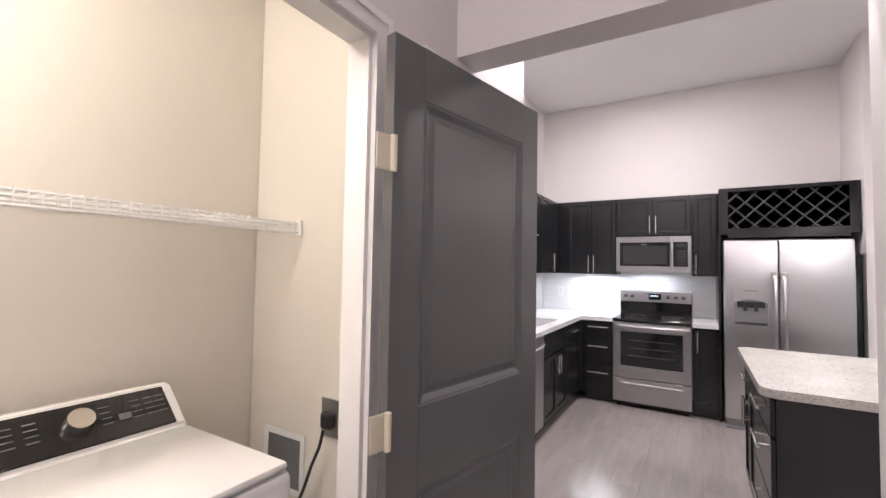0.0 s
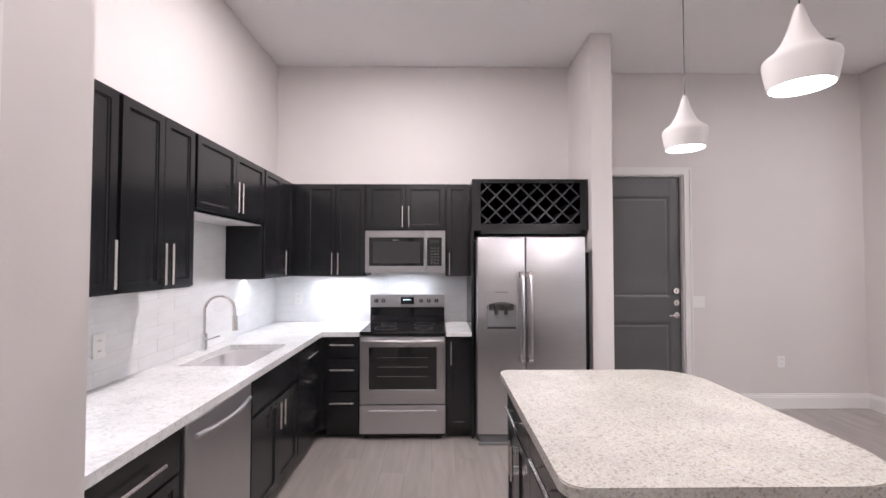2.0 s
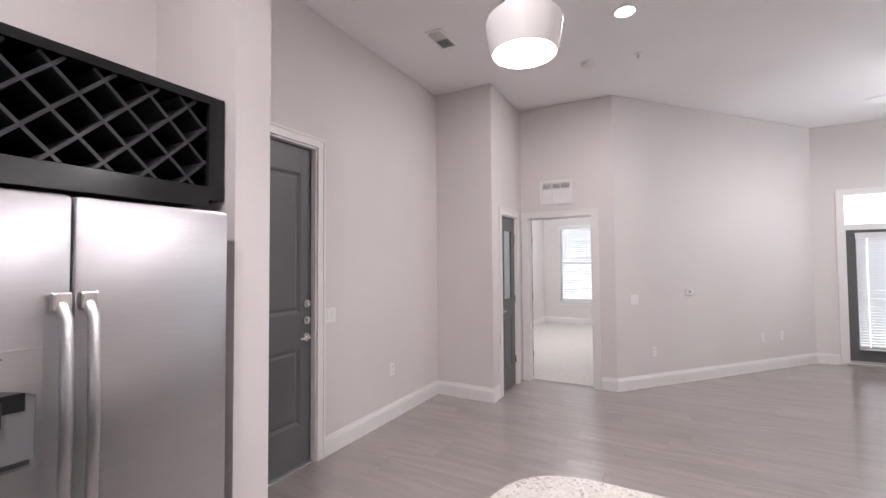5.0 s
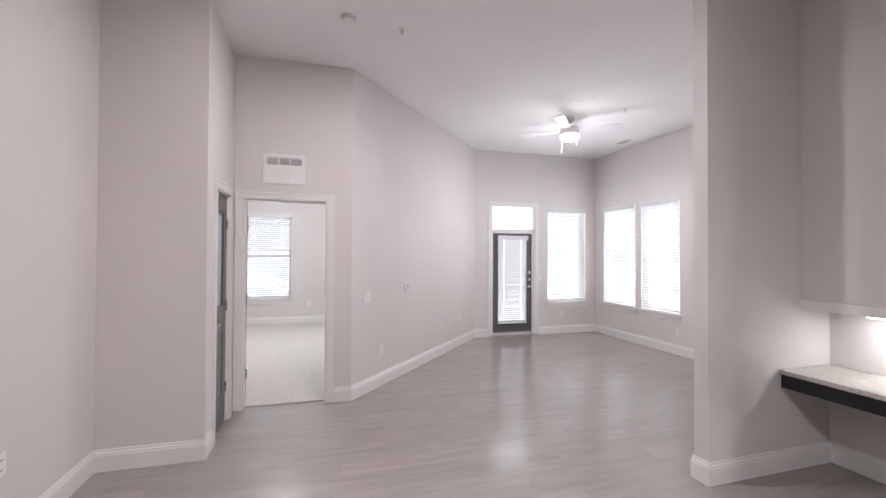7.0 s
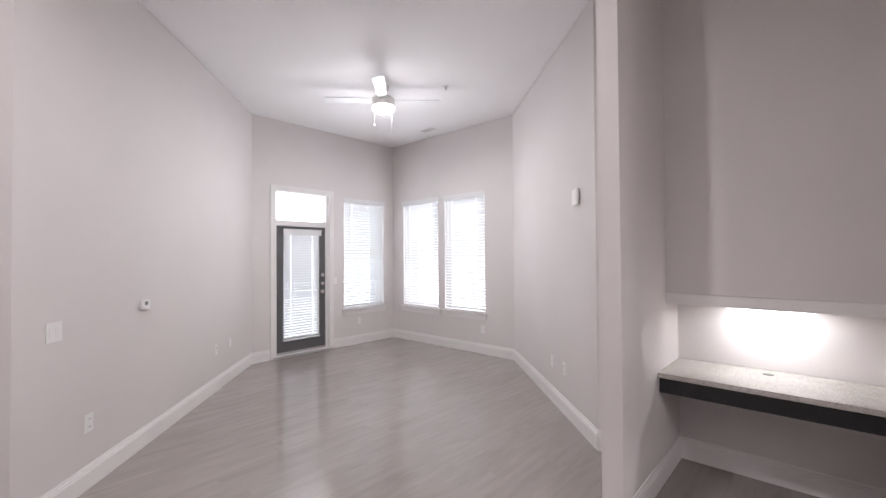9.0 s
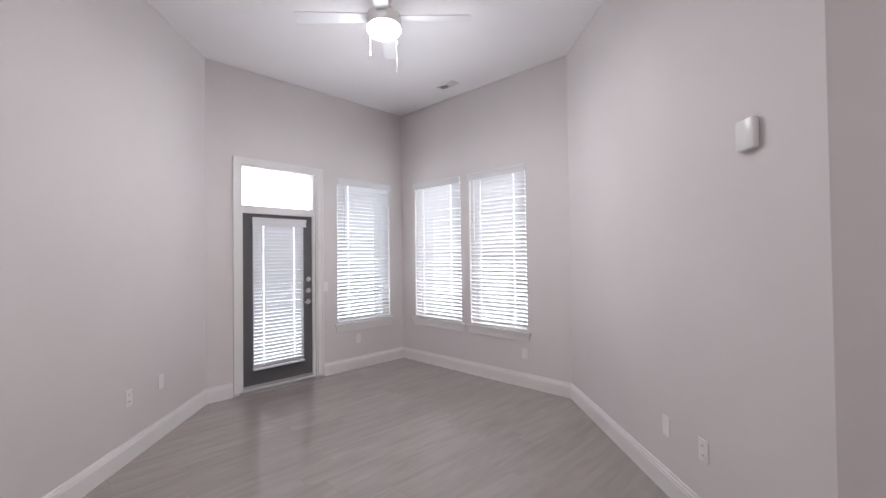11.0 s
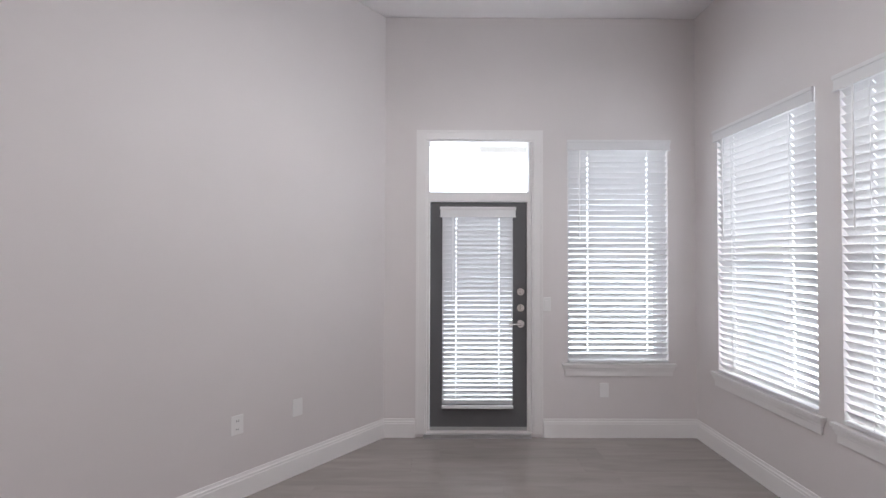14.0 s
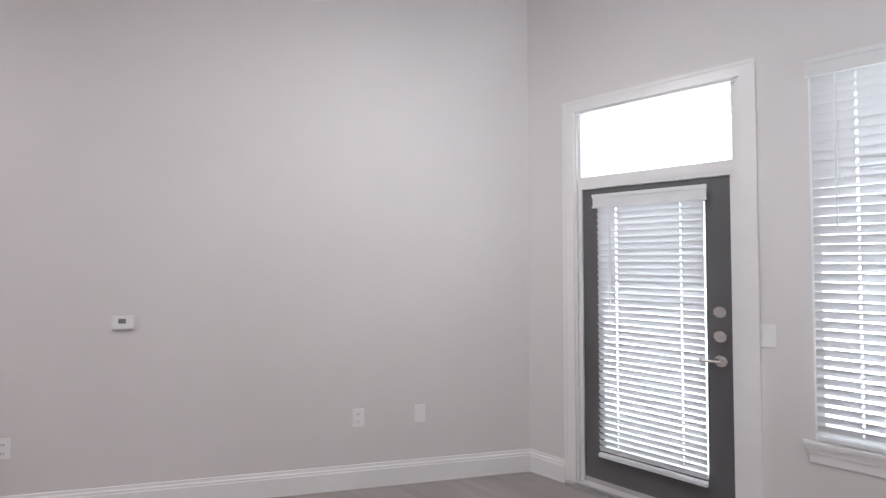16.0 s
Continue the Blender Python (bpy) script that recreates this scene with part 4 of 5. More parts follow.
o = thing("refrigerator", pose(1.880, 6.97, 0), "stainless steel side-by-side refrigerator with an ice dispenser", "refrigerator")
w, f = 0.915, -0.70
part("body", B((0.003, w - 0.003, f + 0.085, -0.01, 0.03, 1.71)), GREYP, o)
for nm, a, b in (("freezer_door", 0, 0.405), ("fridge_door", 0.411, w)):
    dr = part(nm, B((a, b, f, f + 0.08, 0.085, 1.73), bevel=0.014), STEEL, o, smooth=True)
    hx = 0.375 if nm == "freezer_door" else 0.441
    part("handle", tube(bmesh.new(), [(hx, f - 0.003, 0.70), (hx, f - 0.055, 0.76), (hx, f - 0.065, 1.05), (hx, f - 0.055, 1.36), (hx, f - 0.003, 1.42)], 0.016, 12), STEEL, dr, "long steel handle", smooth=True)
    for z in (0.71, 1.41):
        part("handle_mount", B((hx - 0.024, hx + 0.024, f - 0.03, f - 0.001, z - 0.03, z + 0.03), bevel=0.008), NICKEL, dr)
fz = o.children[1]
bm = B((0.065, 0.34, f - 0.008, f - 0.0005, 1.185, 1.285), (0.065, 0.078, f - 0.008, f - 0.0005, 0.955, 1.185), (0.327, 0.34, f - 0.008, f - 0.0005, 0.955, 1.185), (0.065, 0.34, f - 0.008, f - 0.0005, 0.94, 0.955))
arc = [(0.078 + 0.249 * k / 12, 1.184 - 0.03 * (2 * k / 12 - 1) ** 2) for k in range(13)]
for (xa, za), (xb, zb) in zip(arc, arc[1:]):
    fr = [[bm.verts.new((x, y, z)) for x, z in ((xa, za), (xb, zb), (xb, 1.1848), (xa, 1.1848))] for y in (f - 0.008, f - 0.0005)]
    bm.faces.new(fr[0]), bm.faces.new(fr[1][::-1]), bm.faces.new((fr[0][0], fr[1][0], fr[1][1], fr[0][1]))
part("dispenser_bezel", bm, STEEL, fz)
part("dispenser_recess", B((0.078, 0.327, f - 0.003, f - 0.0005, 0.955, 1.184)), GREYP, fz)
part("dispenser_head", B((0.10, 0.305, f - 0.0065, f - 0.0035, 1.115, 1.165), bevel=0.001), BLACKG, fz)
part("dispenser_display", B((0.15, 0.255, f - 0.0095, f - 0.0082, 1.262, 1.268)), GREYP, fz)
part("paddle", B((0.145, 0.175, f - 0.016, f - 0.004, 1.08, 1.15), (0.225, 0.255, f - 0.016, f - 0.004, 1.08, 1.15), (0.09, 0.315, f - 0.012, f - 0.004, 0.966, 0.978)), BLACKP, fz)
part("foot_grille", B((0.02, w - 0.02, f + 0.02, f + 0.1, 0.02, 0.08), (0.01, w - 0.01, f - 0.005, f + 0.05, 0.002, 0.018)), GREYP, o)

# under-cabinet light bars
for m, l in ((pose(0.62, 6.86, 1.370), 0.42), (pose(0.05, 3.98, 1.370, 0, 0, 90), 0.42), (pose(0.05, 6.3, 1.370, 0, 0, 90), 0.32)):
    o = thing("undercabinet_light", m, "slim lit light bar under a wall cabinet", "light")
    part("housing", B((-l / 2, l / 2, -0.03, 0.03, 0.0, 0.007)), WHITEP, o)

# island
o = thing("kitchen_island", pose(1.93, 3.90, 0), "black kitchen island cabinet with a white end wall", "kitchen island")
L = 1.15
part("body", B((0.02, 0.515, 0, L, 0.1, 0.878), (0.08, 0.50, 0.02, L - 0.02, 0.001, 0.1)), CAB, o)
im = pose(0, 0, 0, 0, 0, -90) @ pose(-L, 0, 0)
for a, b, hx in ((0.01, 0.57, 0.29), (0.57, 1.14, 0.86)):
    front(o, "drawer", a, b, 0.70, 0.865, 0.02, (hx, 0.785, 0.26, "h"), 0.04, m=im)
front(o, "door", 0.01, 0.29, 0.11, 0.69, 0.02, (0.26, 0.58, 0.16, "v"), m=im)
front(o, "door", 0.29, 0.57, 0.11, 0.69, 0.02, (0.32, 0.58, 0.16, "v"), m=im)
front(o, "drawer", 0.57, 1.14, 0.42, 0.69, 0.02, (0.86, 0.60, 0.26, "h"), 0.04, m=im)
front(o, "drawer", 0.57, 1.14, 0.11, 0.41, 0.02, (0.86, 0.32, 0.26, "h"), 0.04, m=im)
part("end_wall", B((0.517, 0.72, 0.0, L, 0.0, 0.83), bevel=0.003), TRIM, o, "white painted end wall")
part("capital", B((0.512, 0.735, -0.02, L + 0.02, 0.805, 0.842), (0.506, 0.745, -0.032, L + 0.03, 0.842, 0.879), bevel=0.003), TRIM, o)
part("base_trim", B((0.517, 0.732, -0.014, L + 0.014, 0.0, 0.12), bevel=0.003), TRIM, o)
# round-cornered top
bm = bmesh.new()
x0, x1, y0, y1 = 1.893, 2.925, 3.872, 5.095
pts = []
for cx, cy, r, a0 in ((x1, y1, 0.20, 0), (x0, y1, 0.05, 90), (x0, y0, 0.06, 180), (x1, y0, 0.22, 270)):
    ccx = cx - r if a0 in (0, 270) else cx + r
    ccy = cy - r if a0 in (0, 90) else cy + r
    for k in range(9):
        t = radians(a0 + 90 * k / 8)
        pts.append((ccx + r * math.cos(t), ccy + r * math.sin(t)))
prism(bm, pts, 0.881, 0.92)
es = [e for e in bm.edges if abs(e.verts[0].co.z - e.verts[1].co.z) < 1e-5]
bmesh.ops.bevel(bm, geom=es, offset=0.004, segments=2, affect="EDGES")
tagged(part("island_top", bm, GRANITE), "speckled cream granite island top with rounded corners", "worktop")


# pendants, cans, fan
def pendant(x, y):
    o = thing("pendant_light", pose(x, y, 0), "white bell-shaped pendant lamp, lit, on a thin black cord", "pendant lamp", "pendants over the island")
    zb = 2.150
    prof = [(0.116, 0.0), (0.122, 0.02), (0.130, 0.060), (0.135, 0.092), (0.136, 0.104), (0.132, 0.116), (0.122, 0.125), (0.104, 0.137), (0.087, 0.152), (0.070, 0.174), (0.054, 0.204), (0.040, 0.236), (0.028, 0.272), (0.018, 0.305), (0.009, 0.324), (0.0, 0.327)]
    bm = lathe(bmesh.new(), [(0.85 * r, zb + 0.93 * z) for r, z in prof], 44)
    lathe(bm, [(0.0985, zb), (0.095, zb + 0.001), (0.104, zb + 0.04), (0.108, zb + 0.08)], 44)
    part("shade", bm, SHADE, o, "white lacquered bell shade", smooth=True)
    part("cord", cyl(bmesh.new(), (0, 0, zb + 0.29), (0, 0, CEIL - 0.02), 0.003, 8), BLACKP, o)
    part("canopy", cyl(bmesh.new(), (0, 0, CEIL - 0.025), (0, 0, CEIL + 0.001), 0.06, 24), SHADE, o, smooth=True)
    part("diffuser", cyl(bmesh.new(), (0, 0, zb + 0.01), (0, 0, zb + 0.014), 0.097, 40), LAMPG, o, "glowing white diffuser")


pendant(2.935, 5.06), pendant(2.86, 4.22)


def can(x, y, z=CEIL):
    o = thing("ceiling_light", pose(x, y, z), "round recessed ceiling light, lit", "ceiling light", "recessed ceiling lights")
    part("trim_ring", lathe(bmesh.new(), [(0.075, 0.002), (0.1, 0.002), (0.1, -0.008), (0.075, -0.012), (0.075, 0.002)], 36), WHITEP, o, smooth=True)
    part("diffuser", cyl(bmesh.new(), (0, 0, -0.004), (0, 0, 0.0), 0.075, 32), LAMPG, o)


# fittings for the same lamps: only the foyer one is known, the rest added
for x, y in ((1.27, 5.35), (1.33, 3.3), (1.45, 0.9), (5.29, 4.97)):
    can(x, y)

FX, FY = 7.79, 2.18
o = thing("ceiling_fan", pose(FX, FY, 0), "white and nickel ceiling fan with four blades and a lit globe", "ceiling fan")
part("canopy", lathe(bmesh.new(), [(0.0, CEIL - 0.075), (0.045, CEIL - 0.07), (0.065, CEIL - 0.03), (0.065, CEIL + 0.001)], 32), NICKEL, o, smooth=True)
part("downrod", cyl(bmesh.new(), (0, 0, 3.34), (0, 0, CEIL - 0.05), 0.013, 12), NICKEL, o)
part("motor", lathe(bmesh.new(), [(0.0, 3.385), (0.05, 3.38), (0.115, 3.37), (0.135, 3.35), (0.138, 3.262), (0.130, 3.256), (0.0, 3.252)], 40), NICKEL, o, "brushed nickel motor housing", smooth=True)
part("globe", lathe(bmesh.new(), [(0.130, 3.254), (0.132, 3.232), (0.112, 3.205), (0.07, 3.186), (0.0, 3.18)], 40), LAMPS, o, "glowing frosted glass globe", smooth=True)
for k, a in enumerate((136, 226, 316, 46)):
    bm = bmesh.new()
    ptsb = [(0.11, -0.045), (0.2, -0.052), (0.655, -0.066), (0.68, -0.058), (0.688, -0.03), (0.688, 0.045), (0.68, 0.06), (0.66, 0.066), (0.2, 0.052), (0.11, 0.045)]
    prism(bm, ptsb, -0.004, 0.004)
    bl = part("blade", bm, BLADE, o, m=pose(0, 0, 3.335, 0, 0, a) @ pose(0, 0, 0, 9, 0, 0))
for (x, y), l in (((-0.07, -0.07), 0.24), ((0.06, 0.09), 0.11)):
    part("pull_chain", cyl(bmesh.new(), (x, y, 3.25), (x, y, 3.17 - l), 0.0015, 6), GREYP, o)
    part("chain_fob", cyl(bmesh.new(), (x, y, 3.14 - l), (x, y, 3.17 - l), 0.005, 8), WHITEP, o)


def air_vent(x, y, w, h, rz=0, name="ceiling_vent"):
    o = thing(name, pose(x, y, CEIL, 0, 0, rz), "white louvred ceiling air vent", "air vent", "ceiling air vents")
    part("frame", B((-w / 2, w / 2, -h / 2, -h / 2 + 0.02, -0.008, 0.003), (-w / 2, w / 2, h / 2 - 0.02, h / 2, -0.008, 0.003), (-w / 2, -w / 2 + 0.02, -h / 2 + 0.02, h / 2 - 0.02, -0.008, 0.003), (w / 2 - 0.02, w / 2, -h / 2 + 0.02, h / 2 - 0.02, -0.008, 0.003)), WHITEP, o)
    part("backing", B((-w / 2 + 0.02, w / 2 - 0.02, -h / 2 + 0.02, h / 2 - 0.02, -0.001, 0.0025)), GREYP, o)
    n = int((w - 0.04) / 0.02)
    for k in range(n):
        xx = -w / 2 + 0.03 + k * 0.02
        part("louvre", B((-0.008, 0.008, -h / 2 + 0.02, h / 2 - 0.02, -0.001, 0.001)), WHITEP, o, m=pose(xx, 0, -0.005, 0, 50 if xx < 0 else -50, 0))


air_vent(4.95, 6.45, 0.32, 0.16), air_vent(8.64, 0.56, 0.26, 0.13)
o = thing("smoke_detector", pose(6.06, 5.39, CEIL), "round white smoke detector", "smoke detector")
part("body", lathe(bmesh.new(), [(0.0, -0.045), (0.04, -0.043), (0.058, -0.03), (0.065, 0.001)], 32), WHITEP, o, smooth=True)
for x, y in ((6.11, 4.93), (7.26, 1.66)):
    o = thing("sprinkler", pose(x, y, CEIL), "small white ceiling sprinkler", "sprinkler", "ceiling sprinklers")
    part("escutcheon", lathe(bmesh.new(), [(0.0, -0.006), (0.03, -0.006), (0.038, 0.001)], 24), WHITEP, o)
    part("head", cyl(bmesh.new(), (0, 0, -0.035), (0, 0, -0.005), 0.012, 12), NICKEL, o)


# return-air grille over the bedroom doorway
o = thing("return_grille", rail_m(5, 0.17 + 0.09, 2.25), "white return air grille above the bedroom door", "air vent")
w, h = 0.40, 0.30
part("frame", B((0, w, -0.012, -0.001, 0, 0.03), (0, w, -0.012, -0.001, h - 0.03, h), (0, 0.03, -0.012, -0.001, 0.03, h - 0.03), (w - 0.03, w, -0.012, -0.001, 0.03, h - 0.03), (0.145, 0.155, -0.01, -0.001, 0.03, h - 0.03), (0.25, 0.26, -0.01, -0.001, 0.03, h - 0.03)), WHITEP, o)
part("backing", B((0.03, w - 0.03, -0.003, -0.0005, 0.03, h - 0.03)), WHITEP, o)
# flat grey sheets put the shade of the openings behind the louvres
for x in (0.035, 0.16, 0.265):
    part("slot_panel", B((x, x + 0.10, -0.0045, -0.0032, h - 0.105, h - 0.042)), SLOT_SHADE, o, "grey sheet painted as the shade in a grille opening")
    for k in range(5):
        part("louvre", B((x, x + 0.10, -0.006, 0.004, -0.0008, 0.0008)), WHITEP, o, m=pose(0, -0.009, h - 0.1 + k * 0.0145, 40, 0, 0))


# ---- plates on the walls ----
def plate(m, label, kind="outlet", w=0.075, h=0.118):
    o = thing(kind if kind != "blank" else "wall_plate", m, label, "wall plate", "switches and outlets")
    part("cover", B((-w / 2, w / 2, -0.006, -0.0005, -h / 2, h / 2), bevel=0.002), WHITEP, o)
    if kind == "outlet":
        for z in (-0.025, 0.025):
            part("socket", B((-0.016, 0.016, -0.008, -0.0062, z - 0.014, z + 0.014), bevel=0.001), WHITEP, o)
            part("slots", B((-0.008, -0.005, -0.0088, -0.0082, z - 0.005, z + 0.006), (0.005, 0.008, -0.0088, -0.0082, z - 0.005, z + 0.006)), BLACKP, o)
    elif kind == "light_switch":
        n = max(1, int(w / 0.05) - 0)
        for k in range(n):
            x = (k - (n - 1) / 2) * 0.046
            part("rocker", B((x - 0.016, x + 0.016, -0.009, -0.0062, -0.033, 0.033), bevel=0.001), WHITEP, o)
    return o


SW, OU = "white light switch plate", "white duplex electrical outlet"
U = lambda k, x, y: (Vector((x, y)) - Vector(LOOP[k])).length
plate(rail_m(2, U(2, 4.25, 7.12), 1.10), "white three-gang light switch plate", "light_switch", 0.16)
plate(rail_m(2, U(2, 5.12, 7.12), 0.48), OU)
plate(rail_m(6, U(6, 7.26, 5.10), 1.06), SW, "light_switch", 0.12)
plate(rail_m(6, U(6, 7.48, 4.91), 0.42), OU)
plate(rail_m(6, U(6, 9.03, 3.58) - 0.06, 0.455), OU)
plate(rail_m(6, U(6, 9.33, 3.32) - 0.05, 0.455), "white blank wall plate", "blank")
plate(rail_m(7, U(7, 9.89, 1.49), 1.10), SW, "light_switch")
plate(rail_m(7, U(7, 9.89, 1.01), 0.39), "white blank wall plate", "blank")
plate(rail_m(8, U(8, 7.82, 0.235), 0.37), "white blank wall plate", "blank")
plate(rail_m(9, U(9, 5.98, 1.47) - 0.06, 0.41), "white blank wall plate", "blank")
plate(rail_m(9, U(9, 5.72, 1.72) - 0.07, 0.42), OU)
plate(pose(2.545, 3.90, 0.70), OU)
plate(pose(12.42, 5.85, 0.43, 0, 0, -90), OU)
plate(pose(-0.08, 4.78, 1.12, 0, 0, 90) @ pose(0, -0.012, 0), OU)
plate(pose(0.16, 6.986, 1.15), OU)
plate(pose(0.715, 6.986, 1.15), OU)
plate(pose(3.625, 2.25, 1.02, 0, 0, 90) @ pose(0, 0.0, 0), SW, "light_switch")
o = thing("thermostat", rail_m(6, U(6, 7.90, 4.55) + 0.05, 1.12), "white wall thermostat with a small grey display", "thermostat")
part("cover", B((-0.06, 0.06, -0.024, -0.001, -0.04, 0.04), bevel=0.006), WHITEP, o)
part("display", B((-0.02, 0.02, -0.0255, -0.0242, -0.004, 0.024)), GREYP, o)
o = thing("door_chime", rail_m(9, U(9, 5.50, 1.93), 1.985), "white rounded door chime on the wall", "door chime")
part("cover", B((-0.058, 0.058, -0.036, -0.001, -0.072, 0.072), bevel=0.017), WHITEP, o, smooth=True)

# ---- desk niche ----
o = thing("built_in_desk", pose(3.66, 1.9, 0), "speckled granite built-in desk top", "desk")
tagged(part("desktop", prism(bmesh.new(), [(-0.02 + 0.015, 0.0), (1.085, 0.0), (1.077, 0.53), (-0.04, 0.53)], 0.70, 0.73), GRANITE, o))
part("apron", prism(bmesh.new(), [(-0.035, 0.48), (1.077, 0.48), (1.077, 0.505), (-0.037, 0.505)], 0.60, 0.699), CAB, o, "black wooden apron")
part("grommet", lathe(bmesh.new(), [(0.0, 0.733), (0.025, 0.733), (0.03, 0.7302)], 20, (0.55, 0.12)), BLACKP, o)
tagged(part("wall_niche_soffit", prism(bmesh.new(), [(3.674, 1.893), (4.748, 1.893), (4.744, 2.19), (3.653, 2.19)], 1.225, CEIL), WALL), "painted drywall box above the desk", "wall", kind="structure")
tagged(part("trim_niche", prism(bmesh.new(), [(3.674, 1.893), (4.748, 1.893), (4.743, 2.215), (3.651, 2.215)], 1.157, 1.224), TRIM), "white painted trim board under the niche wall", "trim", kind="structure")
o = thing("desk_light", pose(4.2, 2.04, 1.132), "slim lit light bar over the desk", "light")
part("housing", B((-0.24, 0.24, -0.05, 0.05, 0.006, 0.024)), WHITEP, o)
part("diffuser", B((-0.22, 0.22, -0.035, 0.035, 0.0, 0.005)), LAMPS, o)

# ---- laundry ----
o = thing("washing_machine", pose(0.14, 1.485, 0.012), "white top-loading washing machine with a black control console", "washing machine")
part("cabinet", B((0.0, 0.63, 0, 0.77, 0.02, 0.905), bevel=0.02), ENAMEL, o, smooth=True)
for x, y in ((0.06, 0.06), (0.57, 0.06), (0.06, 0.71), (0.57, 0.71)):
    part("foot", cyl(bmesh.new(), (x, y, -0.012), (x, y, 0.021), 0.022, 16), BLACKP, o, "black rubber foot")
part("lid", B((0.165, 0.625, 0.012, 0.758, 0.907, 0.93), bevel=0.01), ENAMEL, o, smooth=True)
bm = bmesh.new()
pr = [(0.0, 0.906), (0.0, 1.032), (0.035, 1.036), (0.152, 0.93), (0.155, 0.906)]
a = [bm.verts.new((x, 0.0, z)) for x, z in pr]
b = [bm.verts.new((x, 0.765, z)) for x, z in pr]
bm.faces.new(a), bm.faces.new(b[::-1])
for k in range(5):
    bm.faces.new((a[k], a[(k + 1) % 5], b[(k + 1) % 5], b[k]))
bmesh.ops.bevel(bm, geom=list(bm.edges), offset=0.008, segments=2, affect="EDGES")
part("console", bm, ENAMEL, o, smooth=True)
sl = math.degrees(math.atan2(0.106, 0.117))
cm = pose(0.0935, 0, 0.984, 0, sl, 0)
cpn = part("control_panel", B((-0.064, 0.07, 0.02, 0.735, -0.002, 0.004), bevel=0.0015), BLACKG, o, "black control panel", m=cm)
bm = cyl(bmesh.new(), (0.0, 0.51, 0.005), (0.0, 0.51, 0.035), 0.034, 28, 0.03)
part("dial", bm, NICKEL, cpn, "silver control dial", smooth=True)
for i in range(4):
    for y in (0.36, 0.405, 0.56, 0.635, 0.67, 0.70):
        part("printed_bar", B((-0.036 + 0.018 * i, -0.033 + 0.018 * i, y, y + 0.026, 0.0042, 0.0048)), GREYP, cpn)
for y in (0.31, 0.60):
    part("button", B((0.0, 0.02, y, y + 0.03, 0.0042, 0.009), bevel=0.001), GREYP, cpn)

o = thing("wire_shelf", pose(0.101, 0.73, 1.588), "white ventilated wire shelf above the washer", "shelf")
for i in range(15):
    x = 0.008 + i * 0.0175
    if i % 7 == 0 or i > 13:
        part("rail", cyl(bmesh.new(), (x, 0, 0), (x, 1.868, 0), 0.004, 8), WHITEP, o)
part("rail", cyl(bmesh.new(), (0.262, 0, -0.035), (0.262, 1.868, -0.035), 0.004, 8), WHITEP, o)
for k in range(75):
    y = 0.01 + k * 0.025
    part("wire", B((0.0, 0.262, y - 0.0015, y + 0.0015, 0.003, 0.006), (0.26, 0.263, y - 0.0015, y + 0.0015, -0.035, 0.0028)), WHITEP, o)
part("end_bracket", B((0.25, 0.275, 1.858, 1.868, -0.05, 0.012), bevel=0.003), WHITEP, o)
o = thing("washer_box", pose(0.315, 2.599, 0.69), "recessed plastic washer supply box in the wall", "supply box")
part("frame", B((-0.11, 0.11, -0.006, -0.0005, -0.10, -0.08), (-0.11, 0.11, -0.006, -0.0005, 0.10, 0.12), (-0.11, -0.09, -0.006, -0.0005, -0.08, 0.10), (0.09, 0.11, -0.006, -0.0005, -0.08, 0.10)), WHITEP, o)
part("box", B((-0.09, 0.09, -0.003, -0.0005, -0.08, 0.10)), GREYP, o)
o = thing("power_outlet", pose(0.56, 2.599, 0.905), "steel power outlet with a black plug and cord", "outlet")
part("cover", B((-0.05, 0.05, -0.008, -0.0005, -0.065, 0.065), bevel=0.002), STEEL, o)
part("plug", B((-0.024, 0.024, -0.042, -0.009, -0.03, 0.024), bevel=0.01), BLACKP, o)
part("cord", tube(bmesh.new(), [(0, -0.045, -0.03), (0, -0.06, -0.08), (-0.035, -0.06, -0.15), (-0.075, -0.055, -0.24), (-0.13, -0.05, -0.34), (-0.19, -0.045, -0.46), (-0.24, -0.045, -0.62)], 0.0055, 10), BLACKP, o, smooth=True)

# ---- tiles and planks ----
bs = thing("backsplash", pose(0, 0, 0), "white marble subway tile backsplash", "backsplash", kind="structure")
part("grout", B((-0.0795, -0.077, 3.54, 6.995, 0.921, 1.384), (-0.0795, -0.077, 5.075, 5.985, 1.384, 1.80), (-0.077, 1.850, 6.997, 6.9995, 0.921, 1.384), (0.884, 1.62, 6.997, 6.9995, 1.384, 1.42)), GROUT, bs)


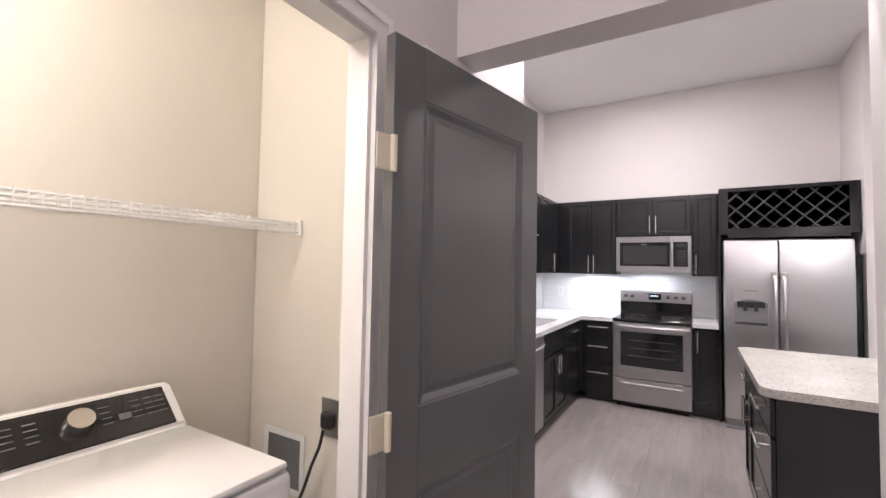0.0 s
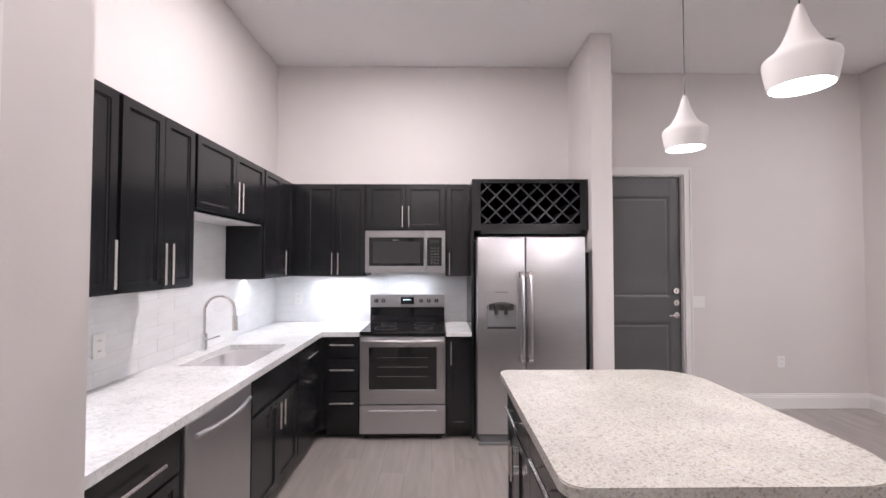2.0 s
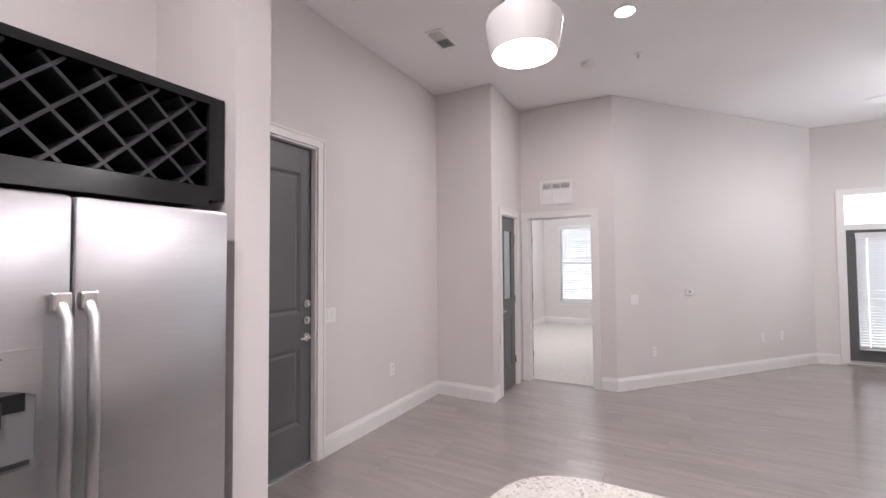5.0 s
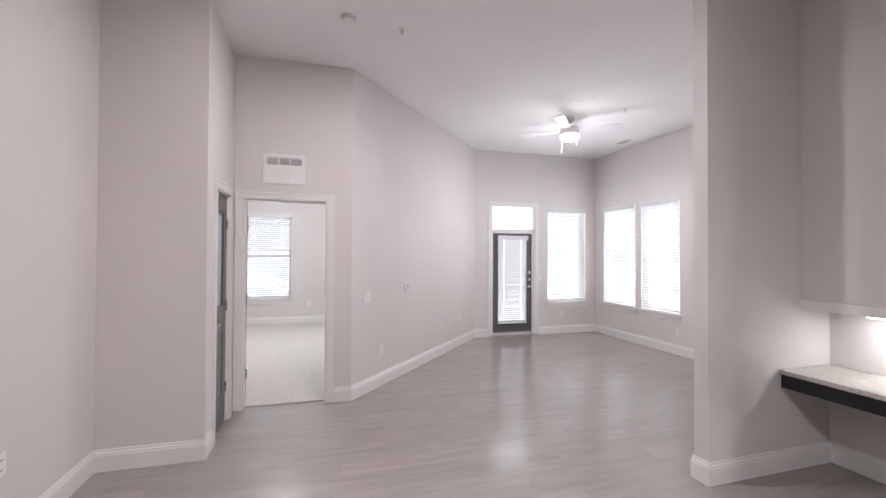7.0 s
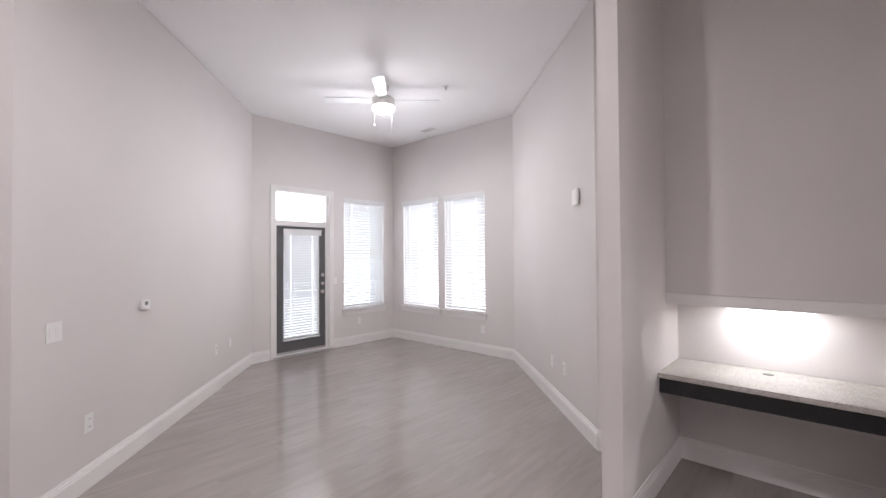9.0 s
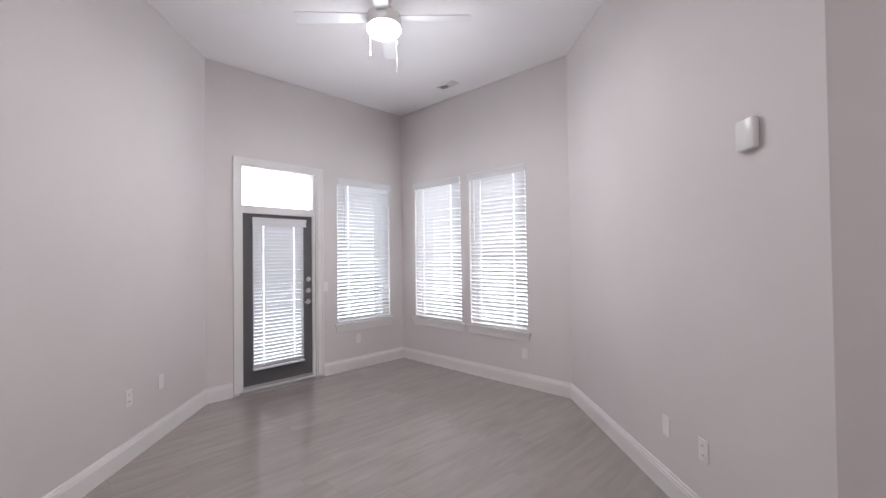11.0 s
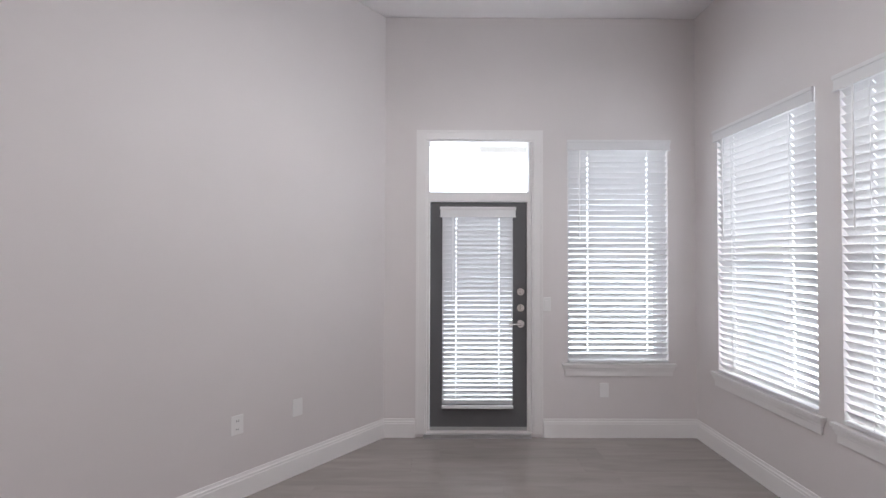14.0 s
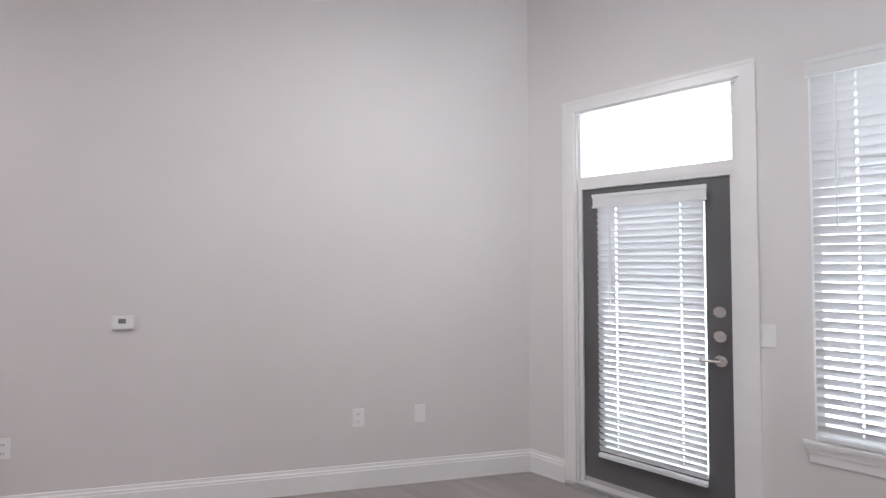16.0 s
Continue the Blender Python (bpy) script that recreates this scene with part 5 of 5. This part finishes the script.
def tile_mesh(w, h):
    bm = B((0.0006, w - 0.0006, -0.003, 0.0, 0.0006, h - 0.0006))
    me = bpy.data.meshes.new("tile")
    bmesh.ops.recalc_face_normals(bm, faces=bm.faces)
    bm.to_mesh(me), bm.free()
    me.materials.append(TILE)
    return me


meshes = {}


def tiles(m, x0, x1, z0, z1, tw=0.305, th=0.0763):
    row, z = 0, 0.921
    while z < z1 - 0.01:
        h = min(th, z1 - z)
        if z + h > z0 + 0.01:
            x = x0 - (tw / 2 if row % 2 else 0)
            while x < x1 - 0.005:
                a, b = max(x, x0), min(x + tw, x1)
                if b - a > 0.01:
                    key = (round(b - a, 3), round(h, 3))
                    if key not in meshes:
                        meshes[key] = tile_mesh(*key)
                    t = new("tile", meshes[key])
                    t.parent = bs
                    t.matrix_basis = m @ pose(a, -0.003, z)
                x += tw
        z += th
        row += 1


tiles(pose(-0.08, 0, 0, 0, 0, 90), 3.54, 6.995, 0.921, 1.384)
tiles(pose(-0.08, 0, 0, 0, 0, 90), 5.075, 5.985, 1.384, 1.80)
tiles(pose(0, 7.0, 0), -0.068, 1.850, 0.921, 1.384)

pf = bpy.data.objects["floor"]


def inside(x, y, poly):
    c = False
    for (ax, ay), (bx, by) in zip(poly, poly[1:] + poly[:1]):
        if (ay > y) != (by > y) and x < (bx - ax) * (y - ay) / (by - ay) + ax:
            c = not c
    return c


PW, PL = 0.182, 1.22
bm = B((0.0003, PL - 0.0003, 0.0003, PW - 0.0003, -0.0115, 0.0))
bmesh.ops.recalc_face_normals(bm, faces=bm.faces)
pme = bpy.data.meshes.new("plank")
bm.to_mesh(pme), bm.free()
pme.materials.append(PLANK)
made = []
rng = random.Random(5)
for i in range(60):
    x = -0.5 + i * PW
    y = -0.7 - rng.random() * PL
    while y < 8.2 and x < 10.0:
        pts = [(x + b * PW, y + a * PL) for a in (0.02, 0.25, 0.5, 0.75, 0.98) for b in (0.05, 0.95)]
        if any(inside(px, py, LOOP) for px, py in pts) or (0.1 < x + PW and x < 0.9 and 0.7 < y + PL and y < 3.5):
            made.append((x, y))
        y += PL
for x, y in made:
    s = new("plank", pme)
    s.parent = pf
    s.matrix_basis = pose(x + PW, y, 0, 0, 0, 90)
